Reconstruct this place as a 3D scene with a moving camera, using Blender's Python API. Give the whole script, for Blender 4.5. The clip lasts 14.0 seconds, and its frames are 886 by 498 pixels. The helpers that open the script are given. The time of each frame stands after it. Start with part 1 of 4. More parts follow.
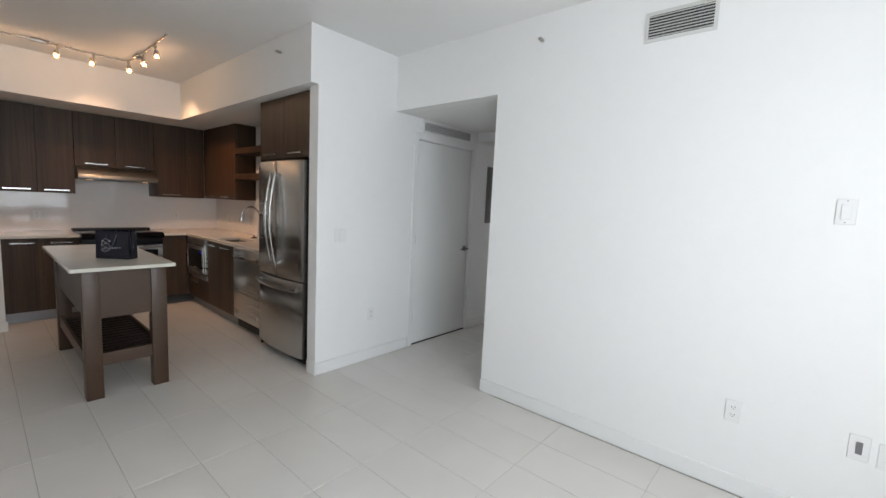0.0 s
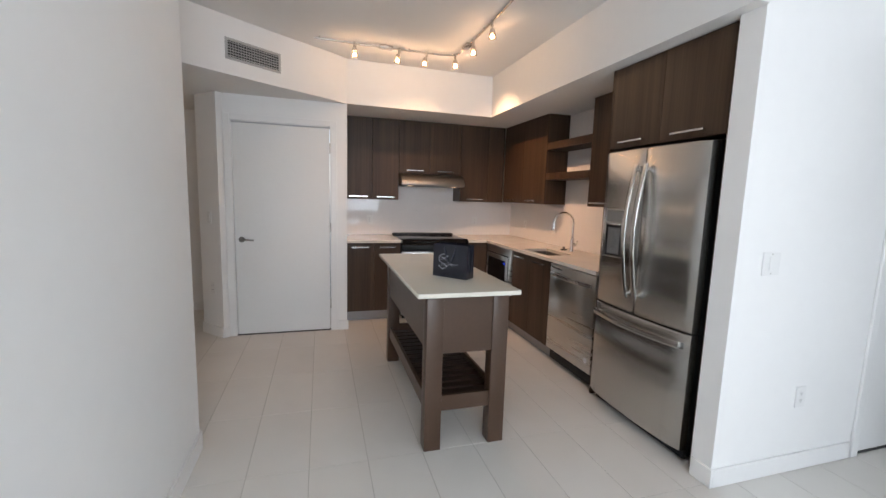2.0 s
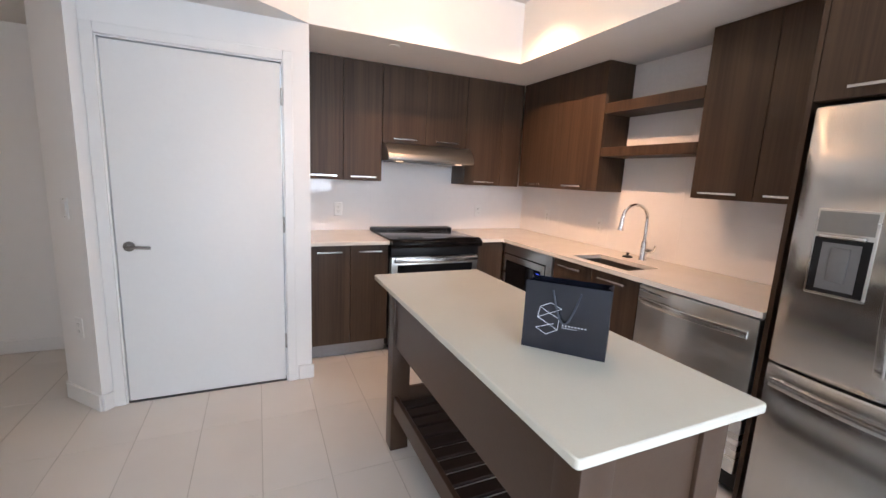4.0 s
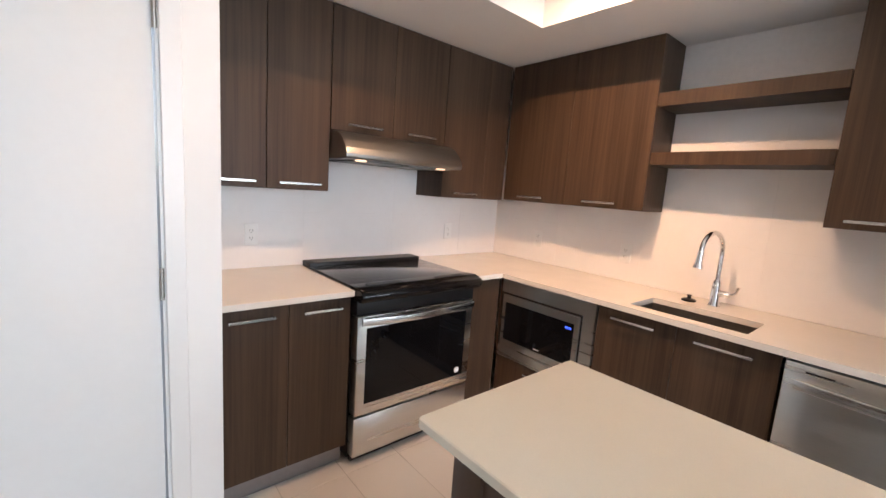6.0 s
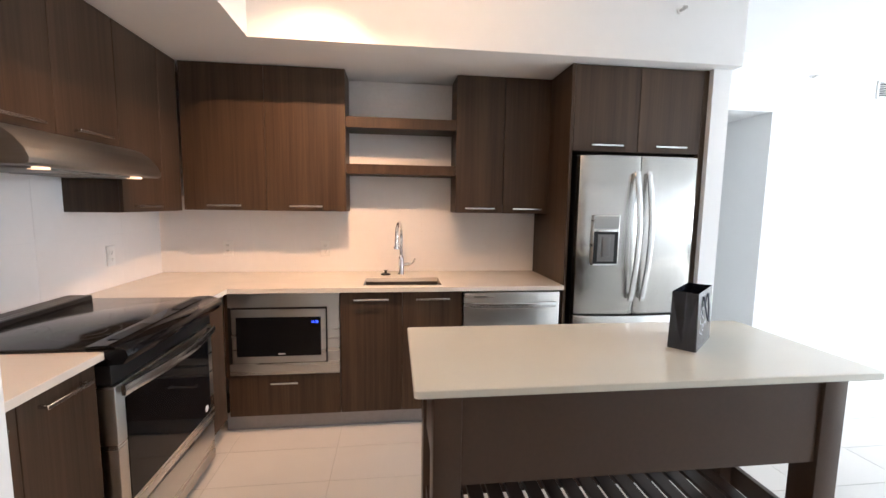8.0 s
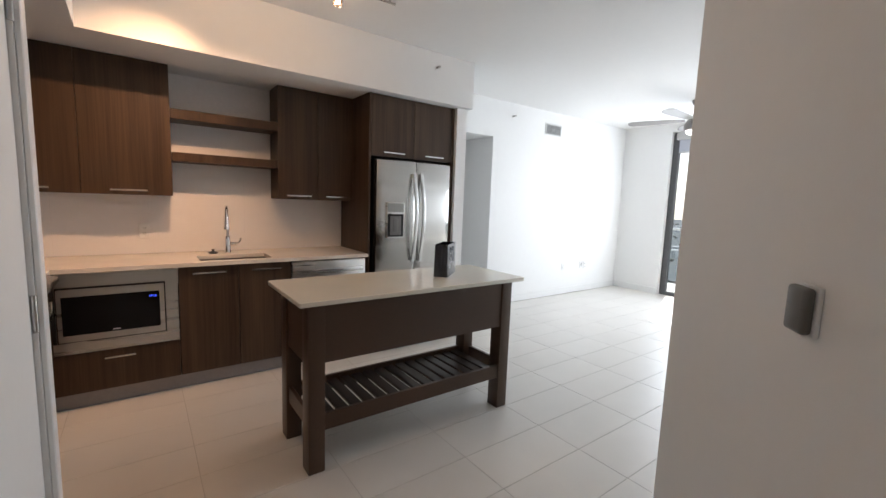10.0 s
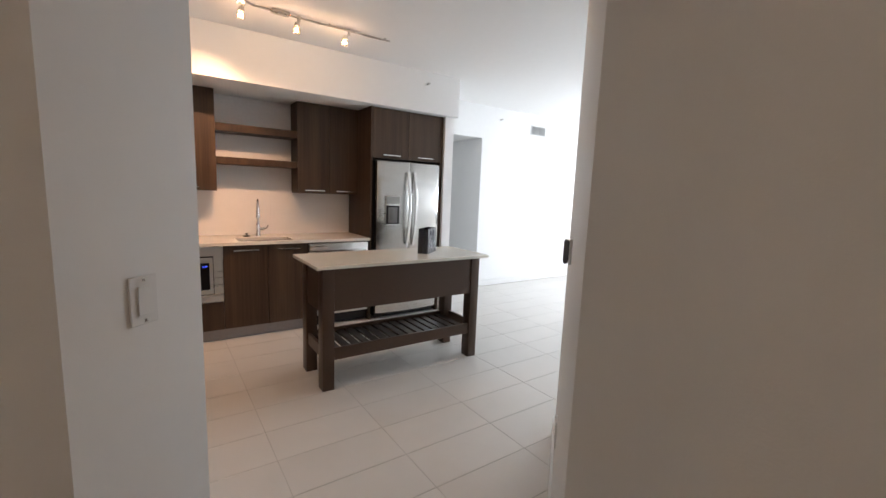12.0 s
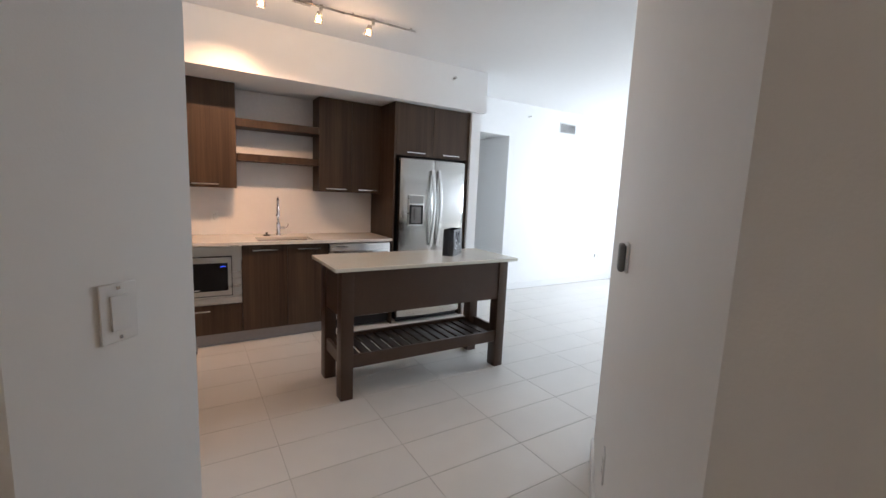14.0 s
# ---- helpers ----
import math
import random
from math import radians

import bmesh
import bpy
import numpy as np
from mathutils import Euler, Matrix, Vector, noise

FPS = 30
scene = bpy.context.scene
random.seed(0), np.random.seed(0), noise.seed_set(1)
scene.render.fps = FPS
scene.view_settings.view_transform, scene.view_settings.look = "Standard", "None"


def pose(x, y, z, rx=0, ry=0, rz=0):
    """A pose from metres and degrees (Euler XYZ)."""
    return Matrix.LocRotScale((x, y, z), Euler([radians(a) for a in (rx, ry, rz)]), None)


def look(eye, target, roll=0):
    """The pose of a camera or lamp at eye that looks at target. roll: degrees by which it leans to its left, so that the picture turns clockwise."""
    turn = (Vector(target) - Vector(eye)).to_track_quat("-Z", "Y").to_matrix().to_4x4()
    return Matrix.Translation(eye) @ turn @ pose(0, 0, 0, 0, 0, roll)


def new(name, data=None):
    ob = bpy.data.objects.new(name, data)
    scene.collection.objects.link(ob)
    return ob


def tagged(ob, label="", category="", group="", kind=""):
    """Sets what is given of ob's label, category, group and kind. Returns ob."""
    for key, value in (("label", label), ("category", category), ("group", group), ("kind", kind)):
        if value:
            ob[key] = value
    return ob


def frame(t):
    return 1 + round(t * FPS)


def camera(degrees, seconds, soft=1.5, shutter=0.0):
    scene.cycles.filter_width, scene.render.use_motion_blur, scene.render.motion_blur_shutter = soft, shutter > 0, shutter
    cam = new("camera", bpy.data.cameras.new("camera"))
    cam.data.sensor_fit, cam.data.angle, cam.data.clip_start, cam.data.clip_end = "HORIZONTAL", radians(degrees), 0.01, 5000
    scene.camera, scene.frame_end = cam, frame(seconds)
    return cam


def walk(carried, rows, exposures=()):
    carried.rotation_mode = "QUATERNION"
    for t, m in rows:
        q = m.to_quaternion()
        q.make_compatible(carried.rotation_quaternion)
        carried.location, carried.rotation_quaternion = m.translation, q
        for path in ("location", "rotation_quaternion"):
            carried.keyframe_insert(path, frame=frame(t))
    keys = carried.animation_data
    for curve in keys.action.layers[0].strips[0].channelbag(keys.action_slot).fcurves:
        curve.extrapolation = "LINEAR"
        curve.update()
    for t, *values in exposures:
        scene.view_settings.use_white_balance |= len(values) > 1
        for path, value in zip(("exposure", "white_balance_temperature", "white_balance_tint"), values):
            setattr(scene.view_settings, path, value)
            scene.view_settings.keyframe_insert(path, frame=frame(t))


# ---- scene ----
cam = camera(94.1, 14.0)
PATH = [
    (0, (0.182, 0.424, 1.435), (-1.125, 1.922, 1.219), 2.7),
    (0.5, (-0.152, 0.423, 1.418), (-1.748, 1.609, 1.201), 2.3),
    (1, (-0.502, 0.367, 1.428), (-2.271, 1.274, 1.21), 1.9),
    (1.5, (-0.868, 0.36, 1.42), (-2.734, 1.045, 1.197), 1.6),
    (2, (-1.245, 0.329, 1.42), (-3.146, 0.896, 1.165), 1.7),
    (2.5, (-1.637, 0.269, 1.421), (-3.53, 0.841, 1.125), 1.7),
    (3, (-2.0, 0.311, 1.404), (-3.87, 0.942, 1.075), 1.8),
    (3.5, (-2.373, 0.327, 1.408), (-4.209, 1.043, 1.065), 2.3),
    (4, (-2.749, 0.28, 1.417), (-4.545, 1.089, 1.074), 2.7),
    (4.2, (-2.885, 0.28, 1.421), (-4.664, 1.125, 1.074), 2.8),
    (6.5, (-4.365, 0.276, 1.413), (-5.588, 1.835, 1.138), 3.1),
    (7, (-4.589, 0.174, 1.404), (-5.319, 2.017, 1.133), 1.7),
    (7.5, (-4.702, -0.013, 1.404), (-4.887, 1.964, 1.169), 1.4),
    (8, (-4.804, -0.269, 1.419), (-4.566, 1.705, 1.206), 0.8),
    (8.5, (-4.98, -0.474, 1.425), (-4.304, 1.393, 1.191), 0.4),
    (9, (-5.094, -0.687, 1.426), (-4.078, 1.017, 1.173), 0.4),
    (9.2, (-5.148, -0.786, 1.412), (-4.008, 0.837, 1.148), 0.4),
    (11.3, (-5.492, -1.503, 1.406), (-4.313, 0.098, 1.187), 3.4),
    (11.5, (-5.521, -1.62, 1.422), (-4.337, -0.026, 1.176), 3.8),
    (12, (-5.587, -1.845, 1.432), (-4.457, -0.218, 1.159), 2.2),
    (12.5, (-5.656, -1.993, 1.436), (-4.67, -0.277, 1.151), 1.4),
    (13, (-5.579, -1.983, 1.435), (-4.688, -0.217, 1.138), 2.7),
    (13.5, (-5.521, -1.833, 1.415), (-4.581, -0.093, 1.118), 3.3),
    (14, (-5.503, -1.655, 1.41), (-4.459, 0.03, 1.138), 2.5),
]
EXPOSURES = [(0, 0.26, 6600, 10), (0.5, 0.45, 6600, 10), (1, 0.56, 6500, 10), (2.5, 1.04, 6350, 12), (3.5, 1.40, 6250, 13), (4.2, 1.50, 6050, 13), (6.3, 1.66, 6100, 10), (7.5, 1.82, 6150, 10), (8.2, 1.45, 6200, 10), (9, 0.78, 6450, 11), (9.2, 0.74, 6500, 11), (11.3, 0.98, 6400, 11), (12.5, 1.14, 6400, 12), (13.2, 1.12, 6200, 11), (14, 1.04, 6050, 10)]
walk(cam, [(t, look(eye, target, roll)) for t, eye, target, roll in PATH], EXPOSURES)

# ---- light ----
SUN_DIR = Vector((-1.73, -0.64, -2.28)).normalized()
world = bpy.data.worlds.new("sky_world")
world.use_nodes = True
scene.world = world
wn = world.node_tree
sky = wn.nodes.new("ShaderNodeTexSky")
sky.sky_type = "NISHITA"
sky.sun_disc = False
sky.sun_elevation = math.asin(-SUN_DIR.z)
sky.sun_rotation = math.atan2(-SUN_DIR.x, -SUN_DIR.y)
sky.dust_density = 1.0
haze = wn.nodes.new("ShaderNodeHueSaturation")
haze.inputs["Saturation"].default_value = 0.45
wn.links.new(sky.outputs[0], haze.inputs["Color"])
wn.links.new(haze.outputs[0], wn.nodes["Background"].inputs[0])
wn.nodes["Background"].inputs[1].default_value = 0.15

sun_data = bpy.data.lights.new("sun", "SUN")
sun_data.energy, sun_data.angle, sun_data.color = 4.0, radians(0.5), (1.0, 0.95, 0.88)
sun = new("sun", sun_data)
sun.matrix_world = look(Vector((8, 4, 12)), Vector((8, 4, 12)) + SUN_DIR)
scene.view_settings.exposure = 1.0
sk_data = bpy.data.lights.new("window_sky_lamp", "AREA")
sk_data.shape, sk_data.size, sk_data.size_y, sk_data.energy, sk_data.color = "RECTANGLE", 2.2, 1.5, 52, (0.835, 0.908, 1.0)
sk = new("window_sky_lamp", sk_data)
sk.matrix_world = look((1.45, 0.95, 1.62), (0, 0.95, 1.56))


# ---- materials ----
def nodes_of(name):
    m = bpy.data.materials.new(name)
    m.use_nodes = True
    nt = m.node_tree
    return m, nt, nt.nodes["Principled BSDF"]


def mat(name, col, rough=0.5, metal=0.0, var=0.06, scale=3.0, bump=0.0, bscale=200.0, stretch=(1, 1, 1), fine=40.0, rvar=0.08, coat=0.0, spec=0.5, objrand=0.0):
    """A surface with variation at two scales, gloss variation and fine relief."""
    m, nt, b = nodes_of(name)
    N, L = nt.nodes, nt.links
    tc = N.new("ShaderNodeNewGeometry")
    mp = N.new("ShaderNodeMapping")
    mp.inputs["Scale"].default_value = stretch
    L.new(tc.outputs["Position"], mp.inputs["Vector"])
    n1 = N.new("ShaderNodeTexNoise")
    n1.inputs["Scale"].default_value, n1.inputs["Detail"].default_value = scale, 4
    n2 = N.new("ShaderNodeTexNoise")
    n2.inputs["Scale"].default_value, n2.inputs["Detail"].default_value = fine, 3
    for n in (n1, n2):
        L.new(mp.outputs[0], n.inputs["Vector"])
    mix = N.new("ShaderNodeMath")
    mix.operation = "ADD"
    L.new(n1.outputs[0], mix.inputs[0])
    L.new(n2.outputs[0], mix.inputs[1])
    rng = N.new("ShaderNodeMapRange")
    rng.inputs[1].default_value, rng.inputs[2].default_value = 0.6, 1.4
    rng.inputs[3].default_value, rng.inputs[4].default_value = 1 - var, 1 + var
    L.new(mix.outputs[0], rng.inputs[0])
    fac = rng.outputs[0]
    if objrand:
        oi = N.new("ShaderNodeObjectInfo")
        r2 = N.new("ShaderNodeMapRange")
        r2.inputs[3].default_value, r2.inputs[4].default_value = 1 - objrand, 1 + objrand
        L.new(oi.outputs["Random"], r2.inputs[0])
        mu = N.new("ShaderNodeMath")
        mu.operation = "MULTIPLY"
        L.new(fac, mu.inputs[0])
        L.new(r2.outputs[0], mu.inputs[1])
        fac = mu.outputs[0]
    sc = N.new("ShaderNodeVectorMath")
    sc.operation = "SCALE"
    sc.inputs[0].default_value = col
    L.new(fac, sc.inputs["Scale"])
    L.new(sc.outputs[0], b.inputs["Base Color"])
    r = N.new("ShaderNodeMapRange")
    r.inputs[3].default_value, r.inputs[4].default_value = max(0.02, rough - rvar), rough + rvar
    L.new(n1.outputs[0], r.inputs[0])
    L.new(r.outputs[0], b.inputs["Roughness"])
    b.inputs["Metallic"].default_value = metal
    b.inputs["Specular IOR Level"].default_value = spec
    b.inputs["Coat Weight"].default_value = coat
    if bump:
        n3 = N.new("ShaderNodeTexNoise")
        n3.inputs["Scale"].default_value, n3.inputs["Detail"].default_value = bscale, 3
        L.new(mp.outputs[0], n3.inputs["Vector"])
        bp = N.new("ShaderNodeBump")
        bp.inputs["Strength"].default_value, bp.inputs["Distance"].default_value = bump, 0.002
        L.new(n3.outputs[0], bp.inputs["Height"])
        L.new(bp.outputs[0], b.inputs["Normal"])
    return m


def wood_mat(name, dark, light, rough=0.42):
    """Straight vertical grain in streaks of several widths, each board shifted."""
    m, nt, b = nodes_of(name)
    N, L = nt.nodes, nt.links
    geo = N.new("ShaderNodeNewGeometry")
    oi = N.new("ShaderNodeObjectInfo")
    off = N.new("ShaderNodeVectorMath")
    off.operation = "MULTIPLY_ADD"
    comb = N.new("ShaderNodeCombineXYZ")
    for i in range(3):
        L.new(oi.outputs["Random"], comb.inputs[i])
    off.inputs[1].default_value = (7.0, 7.0, 0.5)
    L.new(comb.outputs[0], off.inputs[0])
    L.new(geo.outputs["Position"], off.inputs[2])
    outs = []
    for s, st, det in ((1.0, (11, 11, 0.35), 5), (1.0, (75, 75, 1.3), 5), (1.0, (300, 300, 5), 3)):
        mp = N.new("ShaderNodeMapping")
        mp.inputs["Scale"].default_value = st
        L.new(off.outputs[0], mp.inputs["Vector"])
        n = N.new("ShaderNodeTexNoise")
        n.inputs["Scale"].default_value, n.inputs["Detail"].default_value = s, det
        L.new(mp.outputs[0], n.inputs["Vector"])
        outs.append(n.outputs[0])
    a = N.new("ShaderNodeMath")
    a.operation = "MULTIPLY_ADD"
    a.inputs[1].default_value = 0.6
    L.new(outs[1], a.inputs[0])
    L.new(outs[0], a.inputs[2])
    a2 = N.new("ShaderNodeMath")
    a2.operation = "MULTIPLY_ADD"
    a2.inputs[1].default_value = 0.35
    L.new(outs[2], a2.inputs[0])
    L.new(a.outputs[0], a2.inputs[2])
    ramp = N.new("ShaderNodeMapRange")
    ramp.inputs[1].default_value, ramp.inputs[2].default_value = 0.72, 1.25
    L.new(a2.outputs[0], ramp.inputs[0])
    mix = N.new("ShaderNodeMix")
    mix.data_type = "RGBA"
    mix.inputs[6].default_value, mix.inputs[7].default_value = (*dark, 1), (*light, 1)
    L.new(ramp.outputs[0], mix.inputs[0])
    L.new(mix.outputs[2], b.inputs["Base Color"])
    b.inputs["Roughness"].default_value = rough
    b.inputs["Specular IOR Level"].default_value = 0.24
    bp = N.new("ShaderNodeBump")
    bp.inputs["Strength"].default_value, bp.inputs["Distance"].default_value = 0.25, 0.0008
    L.new(a2.outputs[0], bp.inputs["Height"])
    L.new(bp.outputs[0], b.inputs["Normal"])
    return m


def tile_mat():
    """Pale porcelain with soft cloudy veins, its gloss uneven."""
    m, nt, b = nodes_of("porcelain_tile")
    N, L = nt.nodes, nt.links
    geo = N.new("ShaderNodeNewGeometry")
    oi = N.new("ShaderNodeObjectInfo")
    add = N.new("ShaderNodeVectorMath")
    add.operation = "MULTIPLY_ADD"
    add.inputs[1].default_value = (9, 5, 0)
    comb = N.new("ShaderNodeCombineXYZ")
    L.new(oi.outputs["Random"], comb.inputs[0])
    L.new(oi.outputs["Random"], comb.inputs[1])
    L.new(comb.outputs[0], add.inputs[0])
    L.new(geo.outputs["Position"], add.inputs[2])
    n1 = N.new("ShaderNodeTexNoise")
    n1.inputs["Scale"].default_value, n1.inputs["Detail"].default_value, n1.inputs["Distortion"].default_value = 2.2, 6, 0.4
    n2 = N.new("ShaderNodeTexNoise")
    n2.inputs["Scale"].default_value, n2.inputs["Detail"].default_value = 130, 2
    for n in (n1, n2):
        L.new(add.outputs[0], n.inputs["Vector"])
    ramp = N.new("ShaderNodeValToRGB")
    e = ramp.color_ramp.elements
    e[0].position, e[0].color = 0.36, (0.650, 0.625, 0.585, 1)
    e[1].position, e[1].color = 0.66, (0.685, 0.660, 0.620, 1)
    mid = ramp.color_ramp.elements.new(0.50)
    mid.color = (0.670, 0.645, 0.605, 1)
    L.new(n1.outputs[0], ramp.inputs[0])
    r = N.new("ShaderNodeMapRange")
    r.inputs[3].default_value, r.inputs[4].default_value = 0.982, 1.018
    L.new(oi.outputs["Random"], r.inputs[0])
    sc = N.new("ShaderNodeVectorMath")
    sc.operation = "SCALE"
    L.new(ramp.outputs[0], sc.inputs[0])
    L.new(r.outputs[0], sc.inputs["Scale"])
    L.new(sc.outputs[0], b.inputs["Base Color"])
    rr = N.new("ShaderNodeMapRange")
    rr.inputs[3].default_value, rr.inputs[4].default_value = 0.30, 0.42
    L.new(n1.outputs[0], rr.inputs[0])
    L.new(rr.outputs[0], b.inputs["Roughness"])
    b.inputs["Specular IOR Level"].default_value = 0.45
    bp = N.new("ShaderNodeBump")
    bp.inputs["Strength"].default_value, bp.inputs["Distance"].default_value = 0.06, 0.001
    L.new(n2.outputs[0], bp.inputs["Height"])
    L.new(bp.outputs[0], b.inputs["Normal"])
    return m


def glow(name, col, power, base=(0.9, 0.9, 0.9)):
    m, nt, b = nodes_of(name)
    b.inputs["Base Color"].default_value = (*base, 1)
    b.inputs["Emission Color"].default_value = (*col, 1)
    b.inputs["Emission Strength"].default_value = power
    return m


def glass_mat(name, col=(1, 1, 1), rough=0.0, thin=True):
    m, nt, b = nodes_of(name)
    N, L = nt.nodes, nt.links
    if thin:
        tr, gl, mx, fr = N.new("ShaderNodeBsdfTransparent"), N.new("ShaderNodeBsdfGlossy"), N.new("ShaderNodeMixShader"), N.new("ShaderNodeFresnel")
        tr.inputs[0].default_value = (*col, 1)
        gl.inputs["Roughness"].default_value = rough
        L.new(fr.outputs[0], mx.inputs[0])
        L.new(tr.outputs[0], mx.inputs[1])
        L.new(gl.outputs[0], mx.inputs[2])
        L.new(mx.outputs[0], N["Material Output"].inputs[0])
    else:
        b.inputs["Transmission Weight"].default_value = 1
        b.inputs["Base Color"].default_value = (*col, 1)
        b.inputs["Roughness"].default_value = rough
    return m


WALL = mat("wall_paint", (0.83, 0.83, 0.82), 0.55, var=0.012, scale=0.9, bump=0.12, bscale=260, fine=14, spec=0.3)
CEIL = mat("ceiling_paint", (0.80, 0.80, 0.79), 0.8, var=0.012, scale=0.8, bump=0.2, bscale=180, fine=14, spec=0.2)
TRIM = mat("trim_paint", (0.80, 0.80, 0.79), 0.35, var=0.012, scale=2, bump=0.05, bscale=120)
DOORP = mat("door_paint", (0.78, 0.78, 0.77), 0.5, var=0.015, scale=1.5, bump=0.06, bscale=90)
TILE = tile_mat()
GROUT = mat("grout", (0.47, 0.45, 0.41), 0.9, var=0.2, scale=6, bump=0.4, bscale=400)
WOOD = wood_mat("dark_laminate", (0.037, 0.0225, 0.0140), (0.084, 0.0525, 0.0335))
WOODF = wood_mat("shelf_laminate", (0.036, 0.022, 0.014), (0.084, 0.051, 0.032))
CARC = mat("carcass_laminate", (0.055, 0.038, 0.030), 0.5, var=0.2, stretch=(6, 6, 0.6), bump=0.1)
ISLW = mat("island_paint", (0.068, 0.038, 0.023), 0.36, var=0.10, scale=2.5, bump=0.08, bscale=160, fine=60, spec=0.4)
# darker brown than the island's legs, aprons and rails
ISLD = mat("darker_island_brown", (0.030, 0.017, 0.012), 0.36, var=0.12, scale=3, bump=0.08, bscale=160, spec=0.25)
QUARTZ = mat("quartz", (0.70, 0.67, 0.61), 0.20, var=0.035, scale=4, fine=320, rvar=0.05)
QUARTZW = mat("white_quartz", (0.71, 0.695, 0.61), 0.15, var=0.03, scale=4, fine=320, rvar=0.04)
HOODM = mat("hood_steel", (0.30, 0.29, 0.275), 0.40, 1.0, var=0.08, scale=2, stretch=(1, 45, 45), fine=60, rvar=0.06)
SPLASH = mat("splash_tile", (0.80, 0.785, 0.78), 0.055, var=0.02, scale=1.3, fine=20, rvar=0.02, bump=0.02, bscale=30)
SPGROUT = mat("splash_grout", (0.74, 0.72, 0.71), 0.8, var=0.06)
STEEL = mat("brushed_steel", (0.60, 0.59, 0.565), 0.28, 1.0, var=0.06, scale=2, stretch=(0.4, 0.4, 10), fine=50, rvar=0.04)
STEELV = mat("brushed_steel_upright", (0.52, 0.515, 0.495), 0.25, 1.0, var=0.06, scale=2, stretch=(10, 10, 0.4), fine=50, rvar=0.03)
for m_ in (STEELV,):
    b_ = m_.node_tree.nodes["Principled BSDF"]
    tg_ = m_.node_tree.nodes.new("ShaderNodeTangent")
    tg_.direction_type, tg_.axis = "RADIAL", "Z"
    m_.node_tree.links.new(tg_.outputs[0], b_.inputs["Tangent"])
    b_.inputs["Anisotropic"].default_value = 0.75
HSTEEL = mat("handle_steel", (0.66, 0.66, 0.65), 0.24, 1.0, var=0.03, scale=8)
CHROME = mat("chrome", (0.80, 0.80, 0.81), 0.07, 1.0, var=0.02, rvar=0.03)
SINKM = mat("sink_steel", (0.20, 0.185, 0.17), 0.38, 0.9, var=0.1, scale=5)
BLKG = mat("black_glass", (0.006, 0.006, 0.007), 0.05, var=0.1, rvar=0.02, spec=0.2)
COOK = mat("cooktop_glass", (0.014, 0.013, 0.013), 0.12, var=0.2, scale=8, rvar=0.05, coat=0.1)
BLKP = mat("black_plastic", (0.010, 0.010, 0.011), 0.4, var=0.15, spec=0.3)
GREYP = mat("grey_plastic", (0.16, 0.16, 0.16), 0.45, var=0.08)
GREYM = mat("dispenser_face", (0.30, 0.30, 0.29), 0.35, 0.6, var=0.05)
WHTP = mat("white_plastic", (0.78, 0.78, 0.77), 0.3, var=0.02)
TOE = mat("toe_kick_metal", (0.30, 0.30, 0.31), 0.38, 0.6, var=0.08, scale=4)
NICKEL = mat("satin_nickel", (0.50, 0.48, 0.45), 0.28, 1.0, var=0.05)
NICKELD = mat("door_nickel", (0.20, 0.19, 0.18), 0.30, 1.0, var=0.05)
VENTM = mat("vent_paint", (0.62, 0.62, 0.60), 0.5, var=0.03)
VENTG = mat("grille_paint", (0.42, 0.42, 0.41), 0.5, var=0.04)
# near-black that stands in for shade behind vent slats and under doors
GAPSHADE = mat("gap_shade", (0.05, 0.05, 0.05), 0.8, var=0.2)
PANELM = mat("panel_grey", (0.17, 0.17, 0.165), 0.5, var=0.06)
NAVY = mat("navy_card", (0.008, 0.010, 0.020), 0.24, spec=0.7, var=0.2, scale=6, bump=0.1, bscale=120)
RIBBON = mat("dark_ribbon", (0.045, 0.05, 0.07), 0.4)
INK = mat("silver_ink", (0.75, 0.76, 0.80), 0.4)
ALU = mat("window_aluminium", (0.10, 0.10, 0.105), 0.4, 0.5, var=0.08)
BLINDC = mat("blind_cassette", (0.50, 0.50, 0.50), 0.5, var=0.03)
BLINDF = mat("blind_fabric", (0.42, 0.44, 0.50), 0.85, var=0.04, bump=0.2, bscale=500)
CONC = mat("balcony_concrete", (0.42, 0.41, 0.39), 0.85, var=0.1, scale=4, bump=0.4, bscale=90)
FANM = mat("fan_nickel", (0.22, 0.205, 0.20), 0.35, 0.8, var=0.06)
FANB = mat("fan_blade", (0.30, 0.29, 0.28), 0.5, var=0.08, stretch=(4, 4, 4))
BULB = glow("warm_bulb", (1.0, 0.66, 0.38), 30)
FANG = glow("fan_globe", (1.0, 0.95, 0.88), 2.5)
LED = glow("blue_display", (0.05, 0.10, 1.0), 1.6, (0, 0, 0.02))
# emission added to the lenses for the orange reflection under the hood
HOODGLOW = glow("hood_lens_glow", (1.0, 0.55, 0.28), 0.5)
PANE = glass_mat("window_glass", (0.93, 0.96, 0.96))
# amber tint puts the warm glow of the lit shades into the glass colour
LAMPG = glass_mat("glow_tinted_glass", (1.0, 0.80, 0.62), 0.15)
BURN = mat("burner_print", (0.10, 0.10, 0.10), 0.3)


# ---- mesh helpers ----
def add_box(bm, x0, x1, y0, y1, z0, z1):
    vs = [bm.verts.new((x, y, z)) for x in (x0, x1) for y in (y0, y1) for z in (z0, z1)]
    for f in ((0, 1, 3, 2), (4, 6, 7, 5), (0, 4, 5, 1), (2, 3, 7, 6), (0, 2, 6, 4), (1, 5, 7, 3)):
        bm.faces.new([vs[i] for i in f])
    return vs


